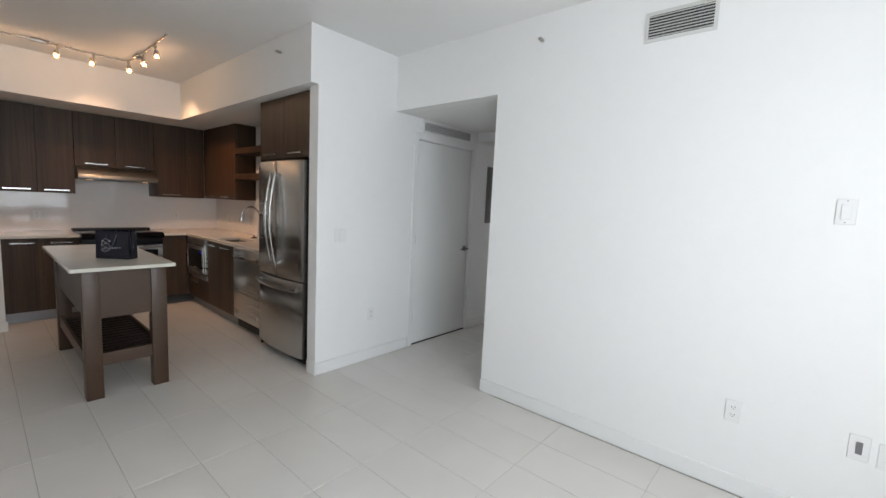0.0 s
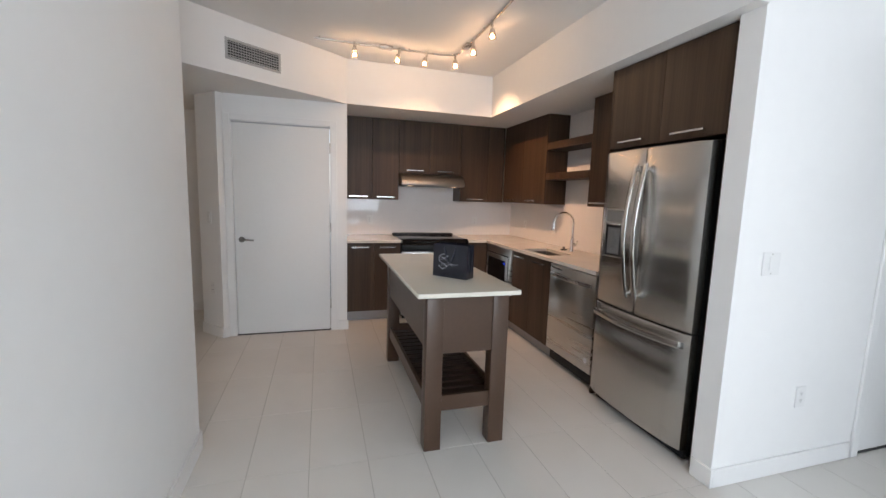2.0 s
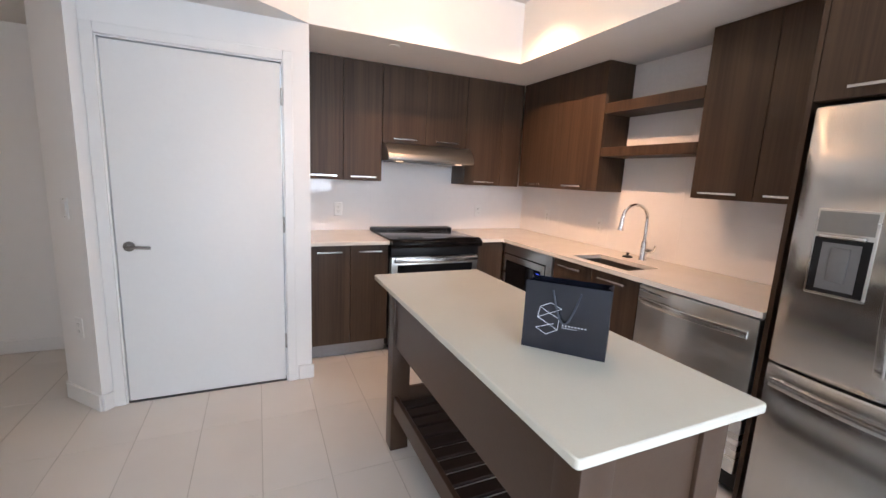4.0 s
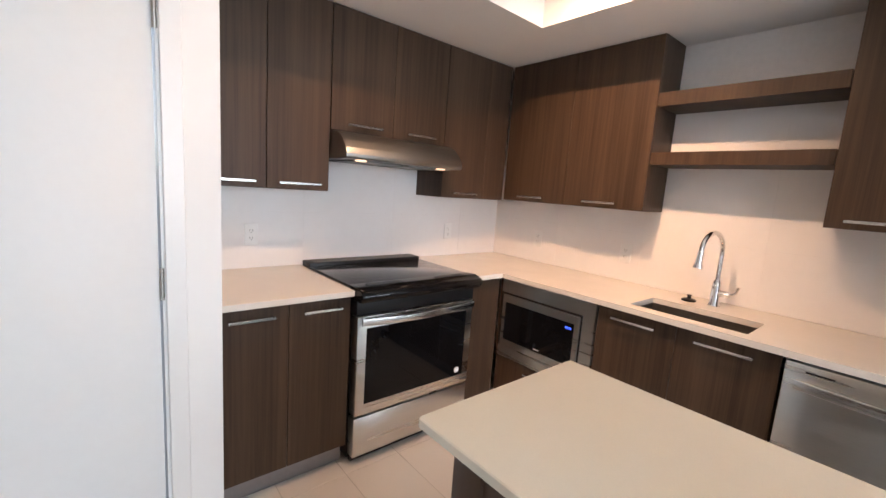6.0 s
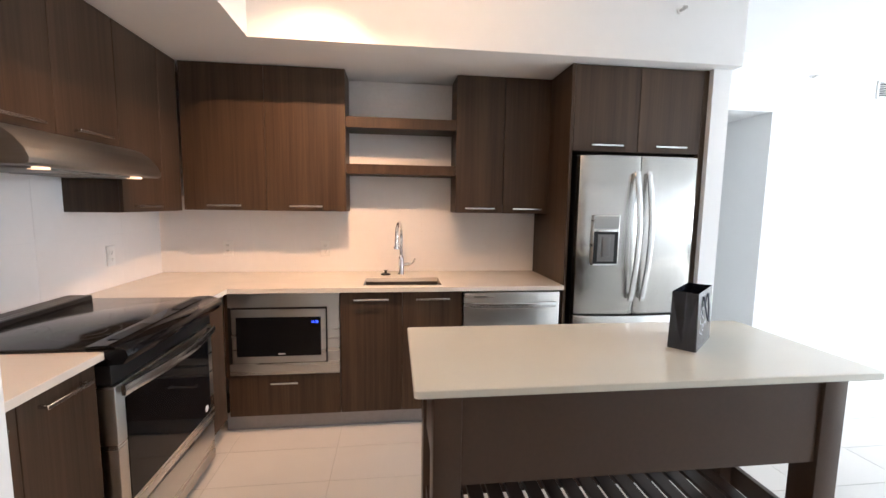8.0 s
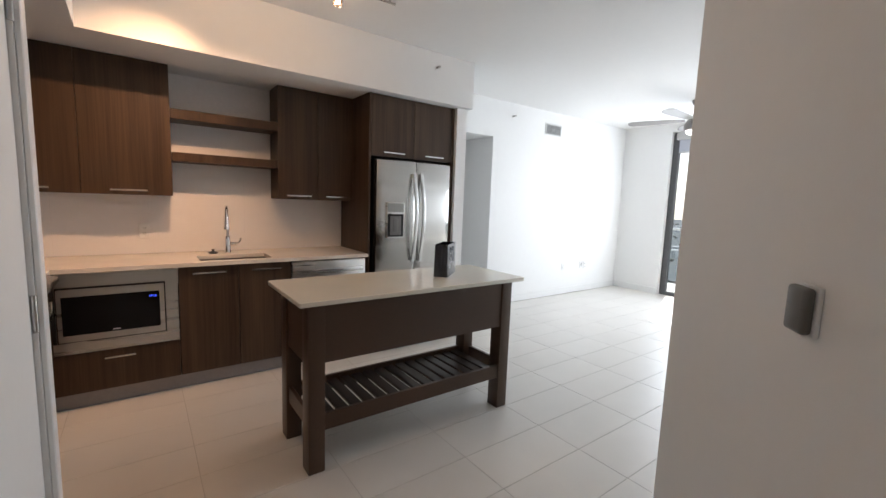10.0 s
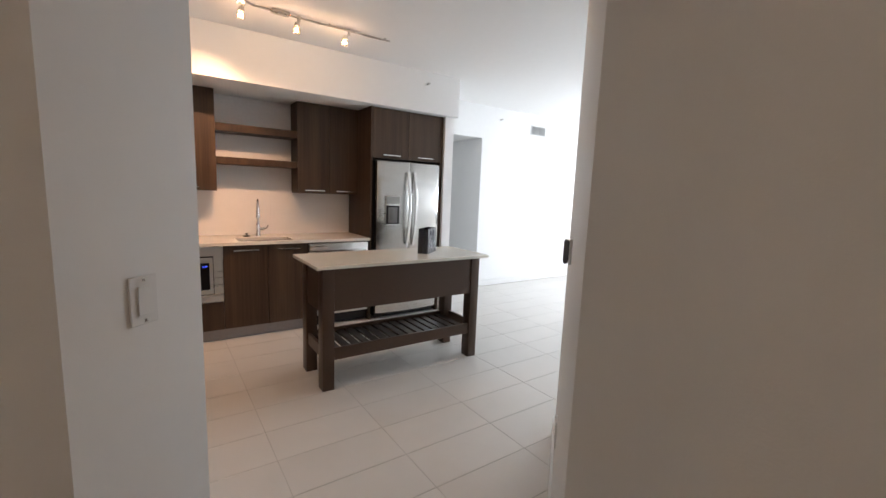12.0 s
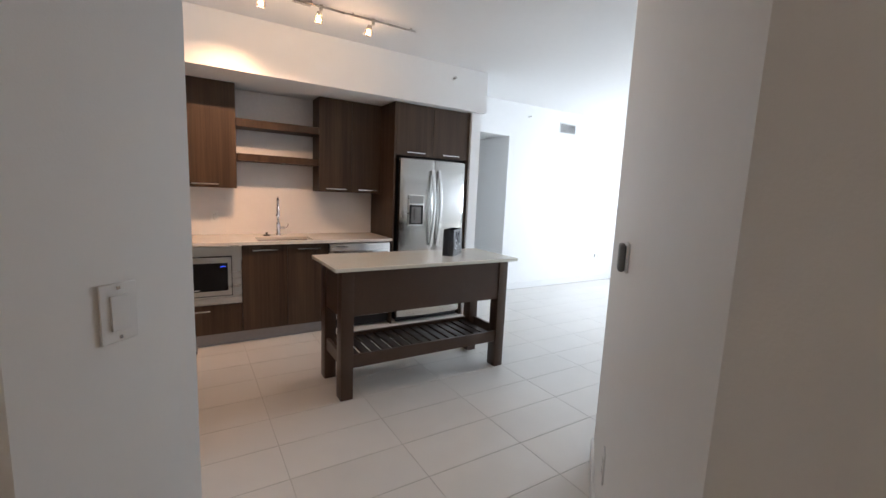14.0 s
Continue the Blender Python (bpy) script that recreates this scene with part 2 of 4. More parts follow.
def bev(bm, w, seg=2, only=None):
    edges = [e for e in bm.edges if only is None or only(e)]
    bmesh.ops.bevel(bm, geom=edges, offset=w, segments=seg, affect="EDGES", profile=0.5)


def cyl(bm, p, q, r, r2=None, seg=16, caps=True):
    p, q = Vector(p), Vector(q)
    m = (q - p).to_track_quat("Z", "Y").to_matrix().to_4x4()
    m.translation = (p + q) / 2
    bmesh.ops.create_cone(bm, cap_ends=caps, segments=seg, radius1=r, radius2=r if r2 is None else r2, depth=(q - p).length, matrix=m)


def lathe(bm, rings, centre, seg=24):
    """Rings of (radius, height) turned about an upright axis."""
    cx, cy, cz = centre
    loops = []
    for r, h in rings:
        loops.append([bm.verts.new((cx + r * math.cos(2 * math.pi * i / seg), cy + r * math.sin(2 * math.pi * i / seg), cz + h)) for i in range(seg)])
    for a, b in zip(loops, loops[1:]):
        for i in range(seg):
            bm.faces.new((a[i], a[(i + 1) % seg], b[(i + 1) % seg], b[i]))
    bm.faces.new(loops[0][::-1])
    bm.faces.new(loops[-1])


def tube(bm, pts, r, seg=12):
    """A round bar along a line of points."""
    pts = [Vector(p) for p in pts]
    loops = []
    up = Vector((0, 0, 1))
    for i, p in enumerate(pts):
        d = (pts[min(i + 1, len(pts) - 1)] - pts[max(i - 1, 0)]).normalized()
        a = d.cross(up)
        if a.length < 0.2:
            a = d.cross(Vector((0, 1, 0))) if loops == [] else prev
        a.normalize()
        prev = a
        c = d.cross(a).normalized()
        loops.append([bm.verts.new(p + r * (math.cos(2 * math.pi * k / seg) * a + math.sin(2 * math.pi * k / seg) * c)) for k in range(seg)])
    for a, b in zip(loops, loops[1:]):
        for k in range(seg):
            bm.faces.new((a[k], a[(k + 1) % seg], b[(k + 1) % seg], b[k]))
    bm.faces.new(loops[0][::-1])
    bm.faces.new(loops[-1])


def prism(bm, poly, z0, z1):
    lo = [bm.verts.new((x, y, z0)) for x, y in poly]
    hi = [bm.verts.new((x, y, z1)) for x, y in poly]
    n = len(poly)
    bm.faces.new(lo[::-1])
    bm.faces.new(hi)
    for i in range(n):
        bm.faces.new((lo[i], lo[(i + 1) % n], hi[(i + 1) % n], hi[i]))


def finish(bm, name, material, smooth=False):
    bmesh.ops.recalc_face_normals(bm, faces=bm.faces)
    me = bpy.data.meshes.new(name)
    bm.to_mesh(me)
    bm.free()
    me.materials.append(material)
    if smooth:
        for p in me.polygons:
            p.use_smooth = True
        me.set_sharp_from_angle(angle=radians(40))
    return me


def at_of(ob):
    p = Vector(ob.location)
    while ob.parent:
        ob = ob.parent
        p += ob.location
    return p


def part(name, bm, material, parent, label="", smooth=False):
    """Links a bmesh, in world metres, as one mesh object under a thing or a part."""
    base = at_of(parent)
    bmesh.ops.translate(bm, verts=bm.verts, vec=-base)
    ob = new(name, finish(bm, name, material, smooth))
    ob.parent = parent
    return tagged(ob, label)


def boxpart(name, dims, material, parent, w=0.0, label="", seg=2):
    bm = bmesh.new()
    add_box(bm, *dims)
    if w:
        bev(bm, w, seg)
    return part(name, bm, material, parent, label, smooth=w > 0)


def thing(name, at, label, category, group="", kind=""):
    ob = new(name)
    ob.location = at
    ob.empty_display_size = 0.1
    return tagged(ob, label, category, group, kind)


def solid(name, bm, material, label="", kind="structure", smooth=False, category=""):
    return tagged(new(name, finish(bm, name, material, smooth)), label, category, "", kind)


def box(name, dims, material, label="", kind="structure", w=0.0, category=""):
    bm = bmesh.new()
    add_box(bm, *dims)
    if w:
        bev(bm, w)
    return solid(name, bm, material, label, kind, w > 0, category)


# ---- the shell ----
CH, SOF, HH = 2.715, 2.29, 2.245
NW = 2.99
SLOPE = (-3.641, -0.318), (-5.089, -1.483)
HC, HC2 = (-5.500, -0.570), (-5.755, -0.800)

wall = box("wall_north", (-1.60, 1.58, NW, NW + 0.12, 0, CH), WALL, "white painted living room wall with outlets and an air vent")
boxpart("header", (-2.69, -1.60, NW, NW + 0.12, HH, CH), WALL, wall)
pier = thing("wall_pier", (-2.75, 2.2, 0), "white painted wall between the fridge and the side hall", "wall", kind="structure")
for nm, d in (("wall_piece", (-2.81, -2.69, 2.20, 3.27, 0, CH)), ("wall_piece", (-2.81, -2.69, 3.27, 4.165, 2.06, CH)), ("wall_piece", (-2.81, -2.69, 4.165, 5.7, 0, CH))):
    boxpart(nm, d, WALL, pier)
box("wall_kitchen_north", (-6.56, -2.81, 2.84, 2.96, 0, CH), WALL, "white painted kitchen wall behind the sink run")
box("wall_kitchen_west", (-6.56, -6.44, 0.585, 2.84, 0, CH), WALL, "white painted kitchen wall behind the stove")
wc = thing("wall_closet", (-5.61, 0, 0), "white painted wall round a closet door", "wall", kind="structure")
for d in ((-5.67, -5.55, -0.53, -0.48, 0, CH), (-5.67, -5.55, 0.44, 0.585, 0, CH), (-5.67, -5.55, -0.48, 0.44, 2.07, CH), (-6.44, -5.67, 0.465, 0.585, 0, CH)):
    boxpart("wall_piece", d, WALL, wc)
bm = bmesh.new()
prism(bm, [HC, (-5.55, -0.5305), (-5.67, -0.5305), (-5.67, -0.49), (-6.6, -0.49), (-6.6, HC2[1]), HC2], 0, CH)
part("wall_corner", bm, WALL, wc)
box("wall_hall_west", (-6.72, -6.6, -3.4, -0.49, 0, CH), WALL, "painted wall at the end of the entry hall")
bm = bmesh.new()
prism(bm, [(1.58, -0.325), SLOPE[0], SLOPE[1], (-5.089, -3.4), (-4.95, -3.4), (-4.95, -1.54), (-3.60, -0.45), (1.58, -0.45)], 0, CH)
solid("wall_south", bm, WALL, "white painted wall that turns into the entry hall")
box("wall_hall_end", (-6.72, -5.0, -3.52, -3.4, 0, CH), WALL, "painted wall closing the entry hall")
ew = thing("wall_east", (1.52, 1, 0), "white painted window wall of the living room", "wall", kind="structure")
for d in ((1.46, 1.66, 2.21, NW, 0, CH), (1.46, 1.66, -0.33, 2.21, 2.59, CH)):
    boxpart("wall_piece", d, WALL, ew)
box("wall_side_hall_end", (-2.81, -1.2, 5.7, 5.82, 0, CH), WALL, "painted wall closing the side hall")
box("wall_side_hall_east", (-1.60, -1.48, NW + 0.12, 5.7, 0, CH), WALL, "painted side wall of the side hall")
box("ceiling", (-6.72, 1.66, -4.12, 5.82, CH, CH + 0.15), CEIL, "flat white painted ceiling")
bm = bmesh.new()
prism(bm, [(-6.6, 2.9), (-6.6, -3.4), (-5.06, -3.4), (-5.10, -1.40), (-4.43, -0.88), (-4.86, -0.33), (-5.10, -0.02), (-5.27, 0.22), (-5.41, 0.42), (-5.545, 0.585), (-5.575, 2.128), (-2.678, 2.128), (-2.678, 2.1995), (-2.8105, 2.1995), (-2.8105, 2.9)], SOF, CH - 0.002)
sof = solid("soffit", bm, CEIL, "white plaster soffit round the kitchen and the entry hall")
sof.data.materials.append(WALL)
for f_ in sof.data.polygons:
    if f_.normal.x > 0.9 and f_.center.x > -2.9:
        f_.material_index = 1
box("soffit_side_hall", (-2.69, -1.60, NW + 0.12, 4.22, HH, CH - 0.002), CEIL, "lowered ceiling of the side hall")
box("soffit_side_hall_low", (-2.69, -1.60, 4.22, 5.7, 2.14, CH - 0.002), CEIL, "lower ceiling at the end of the side hall")


def baseboard(p, q, out, parent=None):
    """A square-edged board along a wall from p to q, out is its thickness to the left of that way."""
    p, q = Vector(p), Vector(q)
    n = Vector((-(q - p).y, (q - p).x)).normalized() * out
    bm = bmesh.new()
    prism(bm, [tuple(p), tuple(q), tuple(q + n), tuple(p + n)], 0.001, 0.10)
    bev(bm, 0.003, 1)
    return solid("baseboard", bm, TRIM, "white painted baseboard", smooth=True)


baseboard((1.46, NW), (-1.60, NW), 0.014)
baseboard((-2.69, 3.21), (-2.69, 2.2005), 0.014)
baseboard((-2.80, 2.2), (-2.676, 2.2), -0.014)
baseboard(SLOPE[0], (1.5, -0.325), 0.014)
baseboard(SLOPE[1], SLOPE[0], 0.014)
baseboard(HC, (-5.55, -0.531), -0.014)
baseboard((-5.55, 0.50), (-5.55, 0.599), -0.014)
baseboard(HC2, HC, -0.014)
baseboard((-6.6, HC2[1]), (-6.6, -3.4), 0.014)
baseboard((-6.59, HC2[1]), HC2, -0.014)
baseboard((-5.089, -3.4), SLOPE[1], 0.014)
baseboard((-2.69, 5.69), (-2.69, 4.23), 0.014)
baseboard((-2.68, 5.7), (-1.61, 5.7), -0.014)
baseboard((1.46, 2.215), (1.46, NW - 0.014), 0.014)


def door_leaf(name, face, y0, y1, top, hinge_high, label, handle=True, vent=False):
    """A closed flush door in a wall that faces +x, with casing, hinges and lever."""
    d = thing(name, (face, (y0 + y1) / 2, 0), label, "door", kind="structure")
    boxpart("door_leaf", (face - 0.052, face - 0.010, y0 + 0.006, y1 - 0.006, 0.012, top - 0.007), DOORP, d, 0.002)
    fr = bmesh.new()
    add_box(fr, face - 0.118, face + 0.001, y0 - 0.018, y0, 0, top + 0.018)
    add_box(fr, face - 0.118, face + 0.001, y1, y1 + 0.018, 0, top + 0.018)
    add_box(fr, face - 0.118, face + 0.001, y0, y1, top, top + 0.018)
    part("door_frame", fr, TRIM, d)
    cs = bmesh.new()
    c = 0.055
    add_box(cs, face + 0.001, face + 0.016, y0 - 0.008 - c, y0 - 0.008, 0.001, top + 0.008 + c)
    add_box(cs, face + 0.001, face + 0.016, y1 + 0.008, y1 + 0.008 + c, 0.001, top + 0.008 + c)
    add_box(cs, face + 0.001, face + 0.016, y0 - 0.008, y1 + 0.008, top + 0.008, top + 0.008 + c)
    bev(cs, 0.003, 1)
    part("casing", cs, TRIM, d, smooth=True)
    # near-black strip puts the shade under the leaf into colour
    boxpart("threshold_shade", (face - 0.06, face - 0.004, y0, y1, 0.001, 0.010), GAPSHADE, d)
    yh = y1 if hinge_high else y0
    for z in (0.29, 1.07, 1.85):
        b = bmesh.new()
        cyl(b, (face - 0.002, yh, z - 0.05), (face - 0.002, yh, z + 0.05), 0.007, seg=10)
        part("hinge", b, NICKEL, d, "satin nickel hinge", True)
    yk, s = (y0 + 0.065, 1) if hinge_high else (y1 - 0.065, -1)
    b = bmesh.new()
    cyl(b, (face - 0.008, yk, 0.95), (face + 0.004, yk, 0.95), 0.028, seg=24)
    cyl(b, (face + 0.004, yk, 0.95), (face + 0.045, yk, 0.95), 0.011, seg=14)
    tube(b, [(face + 0.045, yk - s * 0.008, 0.95), (face + 0.047, yk + s * 0.03, 0.951), (face + 0.045, yk + s * 0.075, 0.948), (face + 0.040, yk + s * 0.11, 0.945)], 0.0085)
    part("door_handle", b, NICKELD, d, "satin nickel lever handle", True)
    return d


door_leaf("door_1", -5.55, -0.462, 0.422, 2.05, True, "closed flush white closet door with a nickel lever in a white casing")
door_leaf("door_2", -2.69, 3.288, 4.147, 2.04, False, "closed flush white utility door with a nickel lever under an air grille")

# ---- window and outside ----
win = thing("window_1", (1.56, 0.9, 0), "dark framed floor-to-ceiling sliding balcony window with clear panes", "window", kind="structure")
WX0, WX1 = 1.53, 1.60
f = bmesh.new()
add_box(f, WX0, WX1, 2.12, 2.21, 0, 2.59)
add_box(f, WX0, WX1, -0.33, -0.27, 0, 2.59)
add_box(f, WX0, WX1, -0.27, 2.12, 0, 0.06)
add_box(f, WX0, WX1, -0.27, 2.12, 2.51, 2.59)
bev(f, 0.003, 1)
part("window_frame", f, ALU, win)
for y in (1.15, 0.10):
    boxpart("mullion", (WX0 + 0.002, WX1 - 0.002, y - 0.036, y + 0.036, 0.06, 2.51), ALU, win, 0.003)
for a, b in ((1.186, 2.12), (0.136, 1.114), (-0.27, 0.064)):
    p = boxpart("pane", (1.562, 1.568, a, b, 0.06, 2.51), PANE, win)
    p.visible_shadow = False
for y0, y1 in ((1.21, 2.10), (-0.27, 1.05)):
    blind = thing("roller_blind", (1.50, (y0 + y1) / 2, 2.59), "rolled-up blue-grey roller blind in a pale grey cassette", "blind", "window blinds")
    boxpart("cassette", (1.468, 1.529, y0 - 0.04, y1 + 0.04, 2.465, 2.588), BLINDC, blind, 0.004)
    boxpart("fabric", (1.495, 1.498, y0, y1, 2.285, 2.465), BLINDF, blind)
    boxpart("bottom_bar", (1.488, 1.505, y0, y1, 2.262, 2.285), BLINDC, blind, 0.003)
box("window_trim", (1.50, 1.529, 1.055, 1.185, 2.262, 2.46), BLINDC, "pale grey cover between the two window blinds")
box("balcony_floor", (1.66, 3.3, -2.5, 4.2, -0.40, -0.17), CONC, "pale concrete balcony slab")
box("balcony_sill", (1.46, 1.66, -0.33, 2.21, -0.38, -0.001), CONC, "concrete threshold under the window")
rail = thing("balcony_railing", (3.15, 0.8, -0.17), "dark metal balcony railing with clear glass infill", "railing")
boxpart("top_rail", (3.12, 3.19, -2.45, 4.15, 0.975, 1.02), BLINDC, rail, 0.01)
boxpart("bottom_rail", (3.135, 3.175, -2.45, 4.15, -0.06, -0.02), ALU, rail, 0.005)
for i in range(6):
    y = -2.12 + i * 1.3
    boxpart("post", (3.135, 3.175, y - 0.025, y + 0.025, -0.17, 0.974), ALU, rail, 0.004)
    if i < 5:
        g = boxpart("glass_panel", (3.150, 3.158, y + 0.03, y + 1.27, -0.06, 0.96), PANE, rail)
        g.visible_shadow = False

CITYG = mat("city_ground", (0.040, 0.049, 0.062), 0.9, var=0.6, scale=0.01, fine=0.05)
BLDG = [mat("facade_%s" % n, c, 0.8, var=0.1, scale=0.05, fine=0.4) for n, c in (("white", (0.6, 0.6, 0.6)), ("sand", (0.5, 0.45, 0.38)), ("grey", (0.35, 0.36, 0.38)), ("blue", (0.28, 0.34, 0.42)))]
BWIN = mat("far_glazing", (0.06, 0.08, 0.11), 0.15, var=0.2, scale=0.1)
TREES = mat("far_trees", (0.045, 0.058, 0.045), 0.9, var=0.4, scale=0.1)
ROADM = mat("far_road", (0.06, 0.06, 0.065), 0.9)
GZ = -105.0
bm = bmesh.new()
prism(bm, [(2 + 4500 * math.cos(a), 4500 * math.sin(a)) for a in [i * math.pi / 24 for i in range(48)]], GZ - 1, GZ)
solid("ground", bm, CITYG, "far flat city ground with trees and lots")
rng = random.Random(5)


def building(x, y, wx, wy, h, m, label):
    b = thing("building", (x, y, GZ), label, "building", "city buildings")
    boxpart("wall", (x - wx / 2, x + wx / 2, y - wy / 2, y + wy / 2, GZ, GZ + h), m, b)
    boxpart("roof", (x - wx / 2 + 1, x + wx / 2 - 1, y - wy / 2 + 1, y + wy / 2 - 1, GZ + h, GZ + h + 1.2), BLDG[2], b)
    bmw = bmesh.new()
    rows, cols = int(h / 3.4), int(wy / 4)
    for r in range(rows):
        for c in range(cols):
            yy = y - wy / 2 + (c + 0.25) * wy / cols
            add_box(bmw, x - wx / 2 - 0.15, x - wx / 2 + 0.1, yy, yy + wy / cols * 0.5, GZ + 1.2 + r * 3.4, GZ + 2.9 + r * 3.4)
    o = part("far_windows", bmw, BWIN, b)
    o["kind"] = "stuff"
    return b


names = ("white", "sand coloured", "grey", "bluish")
for i in range(110):
    d = 170 + 2200 * rng.random() ** 1.3
    a = radians(rng.uniform(-6, 38))
    k = rng.randrange(4)
    h = rng.uniform(8, 40) if d > 350 else rng.uniform(25, 60)
    building(d * math.cos(a), d * math.sin(a), rng.uniform(15, 30), rng.uniform(18, 45), h, BLDG[k], names[k] + " concrete block seen far below the balcony")
building(395, 146, 20, 42, 60, BLDG[0], "tall white residential block with rows of windows below the balcony")
building(430, 96, 22, 38, 54, BLDG[3], "bluish residential block with rows of windows below the balcony")
bm = bmesh.new()
for i in range(1600):
    d = 120 + 3200 * rng.random() ** 1.2
    a = radians(rng.uniform(-30, 50))
    m = Matrix.Translation((d * math.cos(a), d * math.sin(a), GZ + 4)) @ Matrix.Diagonal((rng.uniform(3, 7), rng.uniform(3, 8), rng.uniform(3, 5), 1))
    bmesh.ops.create_icosphere(bm, subdivisions=1, radius=1, matrix=m)
solid("far_trees", bm, TREES, "far dark green tree clumps among the buildings", "stuff")


# ---- kitchen ----
def bar_handle(a, b, out, parent, mat_=None):
    """A flat bar pull between a and b that stands out from its door along out."""
    a, b, o = Vector(a), Vector(b), Vector(out)
    d = (b - a).normalized()
    u = d.cross(o).normalized()
    bm = bmesh.new()

    def bar(p, q, w, t):
        dd = (q - p).normalized()
        uu = dd.cross(o).normalized() if abs(dd.dot(o.normalized())) < 0.9 else d
        vv = dd.cross(uu).normalized()
        vs = [bm.verts.new(c + sx * uu * w + sy * vv * t) for c in (p, q) for sx, sy in ((-1, -1), (1, -1), (1, 1), (-1, 1))]
        for f_ in ((0, 1, 2, 3), (4, 7, 6, 5), (0, 4, 5, 1), (1, 5, 6, 2), (2, 6, 7, 3), (3, 7, 4, 0)):
            bm.faces.new([vs[i] for i in f_])
    bar(a + o, b + o, 0.006, 0.0045)
    bar(a + d * 0.012, a + d * 0.012 + o * 0.88, 0.005, 0.005)
    bar(b - d * 0.012, b - d * 0.012 + o * 0.88, 0.005, 0.005)
    bev(bm, 0.0012, 1)
    return part("handle", bm, mat_ or HSTEEL, parent, "brushed steel bar handle", True)


def cabinet(name, axis, front, back, a, b, z0, z1, doors, label, side=0.0, group="", handle="bottom", open_left=None, hlen=0.21):
    """A cabinet against a wall: axis "y" faces -y, axis "x" faces +x. doors: (from, to, low, high, handle side)."""
    t = 0.019
    if axis == "y":
        at = ((a + b) / 2, (front + back) / 2, z0)
        body = (a + 0.001, b - 0.001, front + t + 0.001, back, z0, z1)
    else:
        at = ((front + back) / 2, (a + b) / 2, z0)
        body = (back, front - t - 0.001, a + 0.001, b - 0.001, z0, z1)
    c = thing(name, at, label, "cabinet", group)
    boxpart("body", body, WOOD, c, label="dark laminate carcass")
    for (p, q, l, h, hs) in doors:
        g = 0.0015
        dims = (p + g, q - g, front, front + t, l + g, h - g) if axis == "y" else (front - t, front, p + g, q - g, l + g, h - g)
        door = boxpart("door", dims, WOOD, c, 0.0012, seg=1)
        if not hs:
            continue
        where, off = hs[0], hs[1:]
        mid = (p + q) / 2
        L = min(hlen, (q - p) * 0.72)
        z = {"b": l + (0.036 if l > 1.6 else 0.032), "t": h - 0.045, "m": (l + h) / 2}[where]
        if axis == "y":
            bar_handle((mid - L / 2, front, z), (mid + L / 2, front, z), (0, -0.03, 0), door)
        else:
            bar_handle((front, mid - L / 2, z), (front, mid + L / 2, z), (0.03, 0, 0), door)
    return c


UF, UB = 2.572, 2.839
LAB = "dark brown laminate %s with bar handles"
cabinet("wall_cabinet", "y", UF, UB, -6.14, -5.12, 1.365, SOF - 0.002, [(-6.14, -5.63, 1.365, 2.288, "b"), (-5.63, -5.12, 1.365, 2.288, "b")], LAB % "double wall cabinet")
cabinet("wall_cabinet", "y", UF, UB, -4.38, -3.705, 1.365, SOF - 0.002, [(-4.38, -4.045, 1.365, 2.288, "b"), (-4.045, -3.705, 1.365, 2.288, "b")], LAB % "double wall cabinet")
WF, WB = -6.15, -6.439
cabinet("wall_cabinet", "x", WF, WB, 0.587, 1.219, 1.358, SOF - 0.002, [(0.587, 0.905, 1.358, 2.288, "b"), (0.905, 1.219, 1.358, 2.288, "b")], LAB % "double wall cabinet")
cabinet("wall_cabinet", "x", WF, WB, 1.221, 1.985, 1.675, SOF - 0.002, [(1.221, 1.60, 1.675, 2.288, "b"), (1.60, 1.985, 1.675, 2.288, "b")], LAB % "short double cabinet above the hood")
cabinet("wall_cabinet", "x", WF, WB, 1.987, 2.570, 1.358, SOF - 0.002, [(1.987, 2.36, 1.358, 2.288, "b"), (2.36, 2.570, 1.358, 2.288, "")], LAB % "narrow corner cabinet")
for z0, z1 in ((1.920, 1.990), (1.618, 1.683)):
    s = thing("wall_shelf", (-4.75, 2.7, z0), "thick open dark brown laminate shelf between the wall cabinets", "shelf", "open shelves")
    boxpart("board", (-5.118, -4.382, 2.573, UB, z0, z1), WOODF, s, 0.0015, seg=1)

BF, BZ = 2.25, 0.883
TK = 0.115
cabinet("base_cabinet", "y", BF, 2.839, -5.79, -5.13, TK, BZ, [(-5.79, -5.13, TK, 0.376, "t")], "dark brown laminate drawer cabinet under the built-in microwave", hlen=0.16)
cabinet("base_cabinet", "y", BF, 2.839, -5.128, -4.372, TK, 0.66, [(-5.128, -4.750, TK, BZ, "t"), (-4.750, -4.372, TK, BZ, "t")], LAB % "double base cabinet" + " under the sink")
BW = -5.795
cabinet("base_cabinet", "x", BW, -6.439, 0.587, 1.187, TK, BZ, [(0.587, 0.895, TK, BZ, "t"), (0.895, 1.187, TK, BZ, "t")], LAB % "double base cabinet" + " beside the stove", hlen=0.18)
cabinet("base_cabinet", "x", BW, -6.439, 1.967, 2.25, TK, BZ, [(1.969, 2.228, TK, BZ, "")], "narrow dark brown laminate filler cabinet in the corner by the stove")
box("toe_kick", (-5.83, -4.372, 2.31, 2.325, 0.001, TK), TOE, "brushed metal toe kick under the sink run", "")["category"] = "toe kick"
box("toe_kick", (-5.87, -5.855, 0.587, 1.187, 0.001, TK), TOE, "brushed metal toe kick under the stove run", "")["category"] = "toe kick"

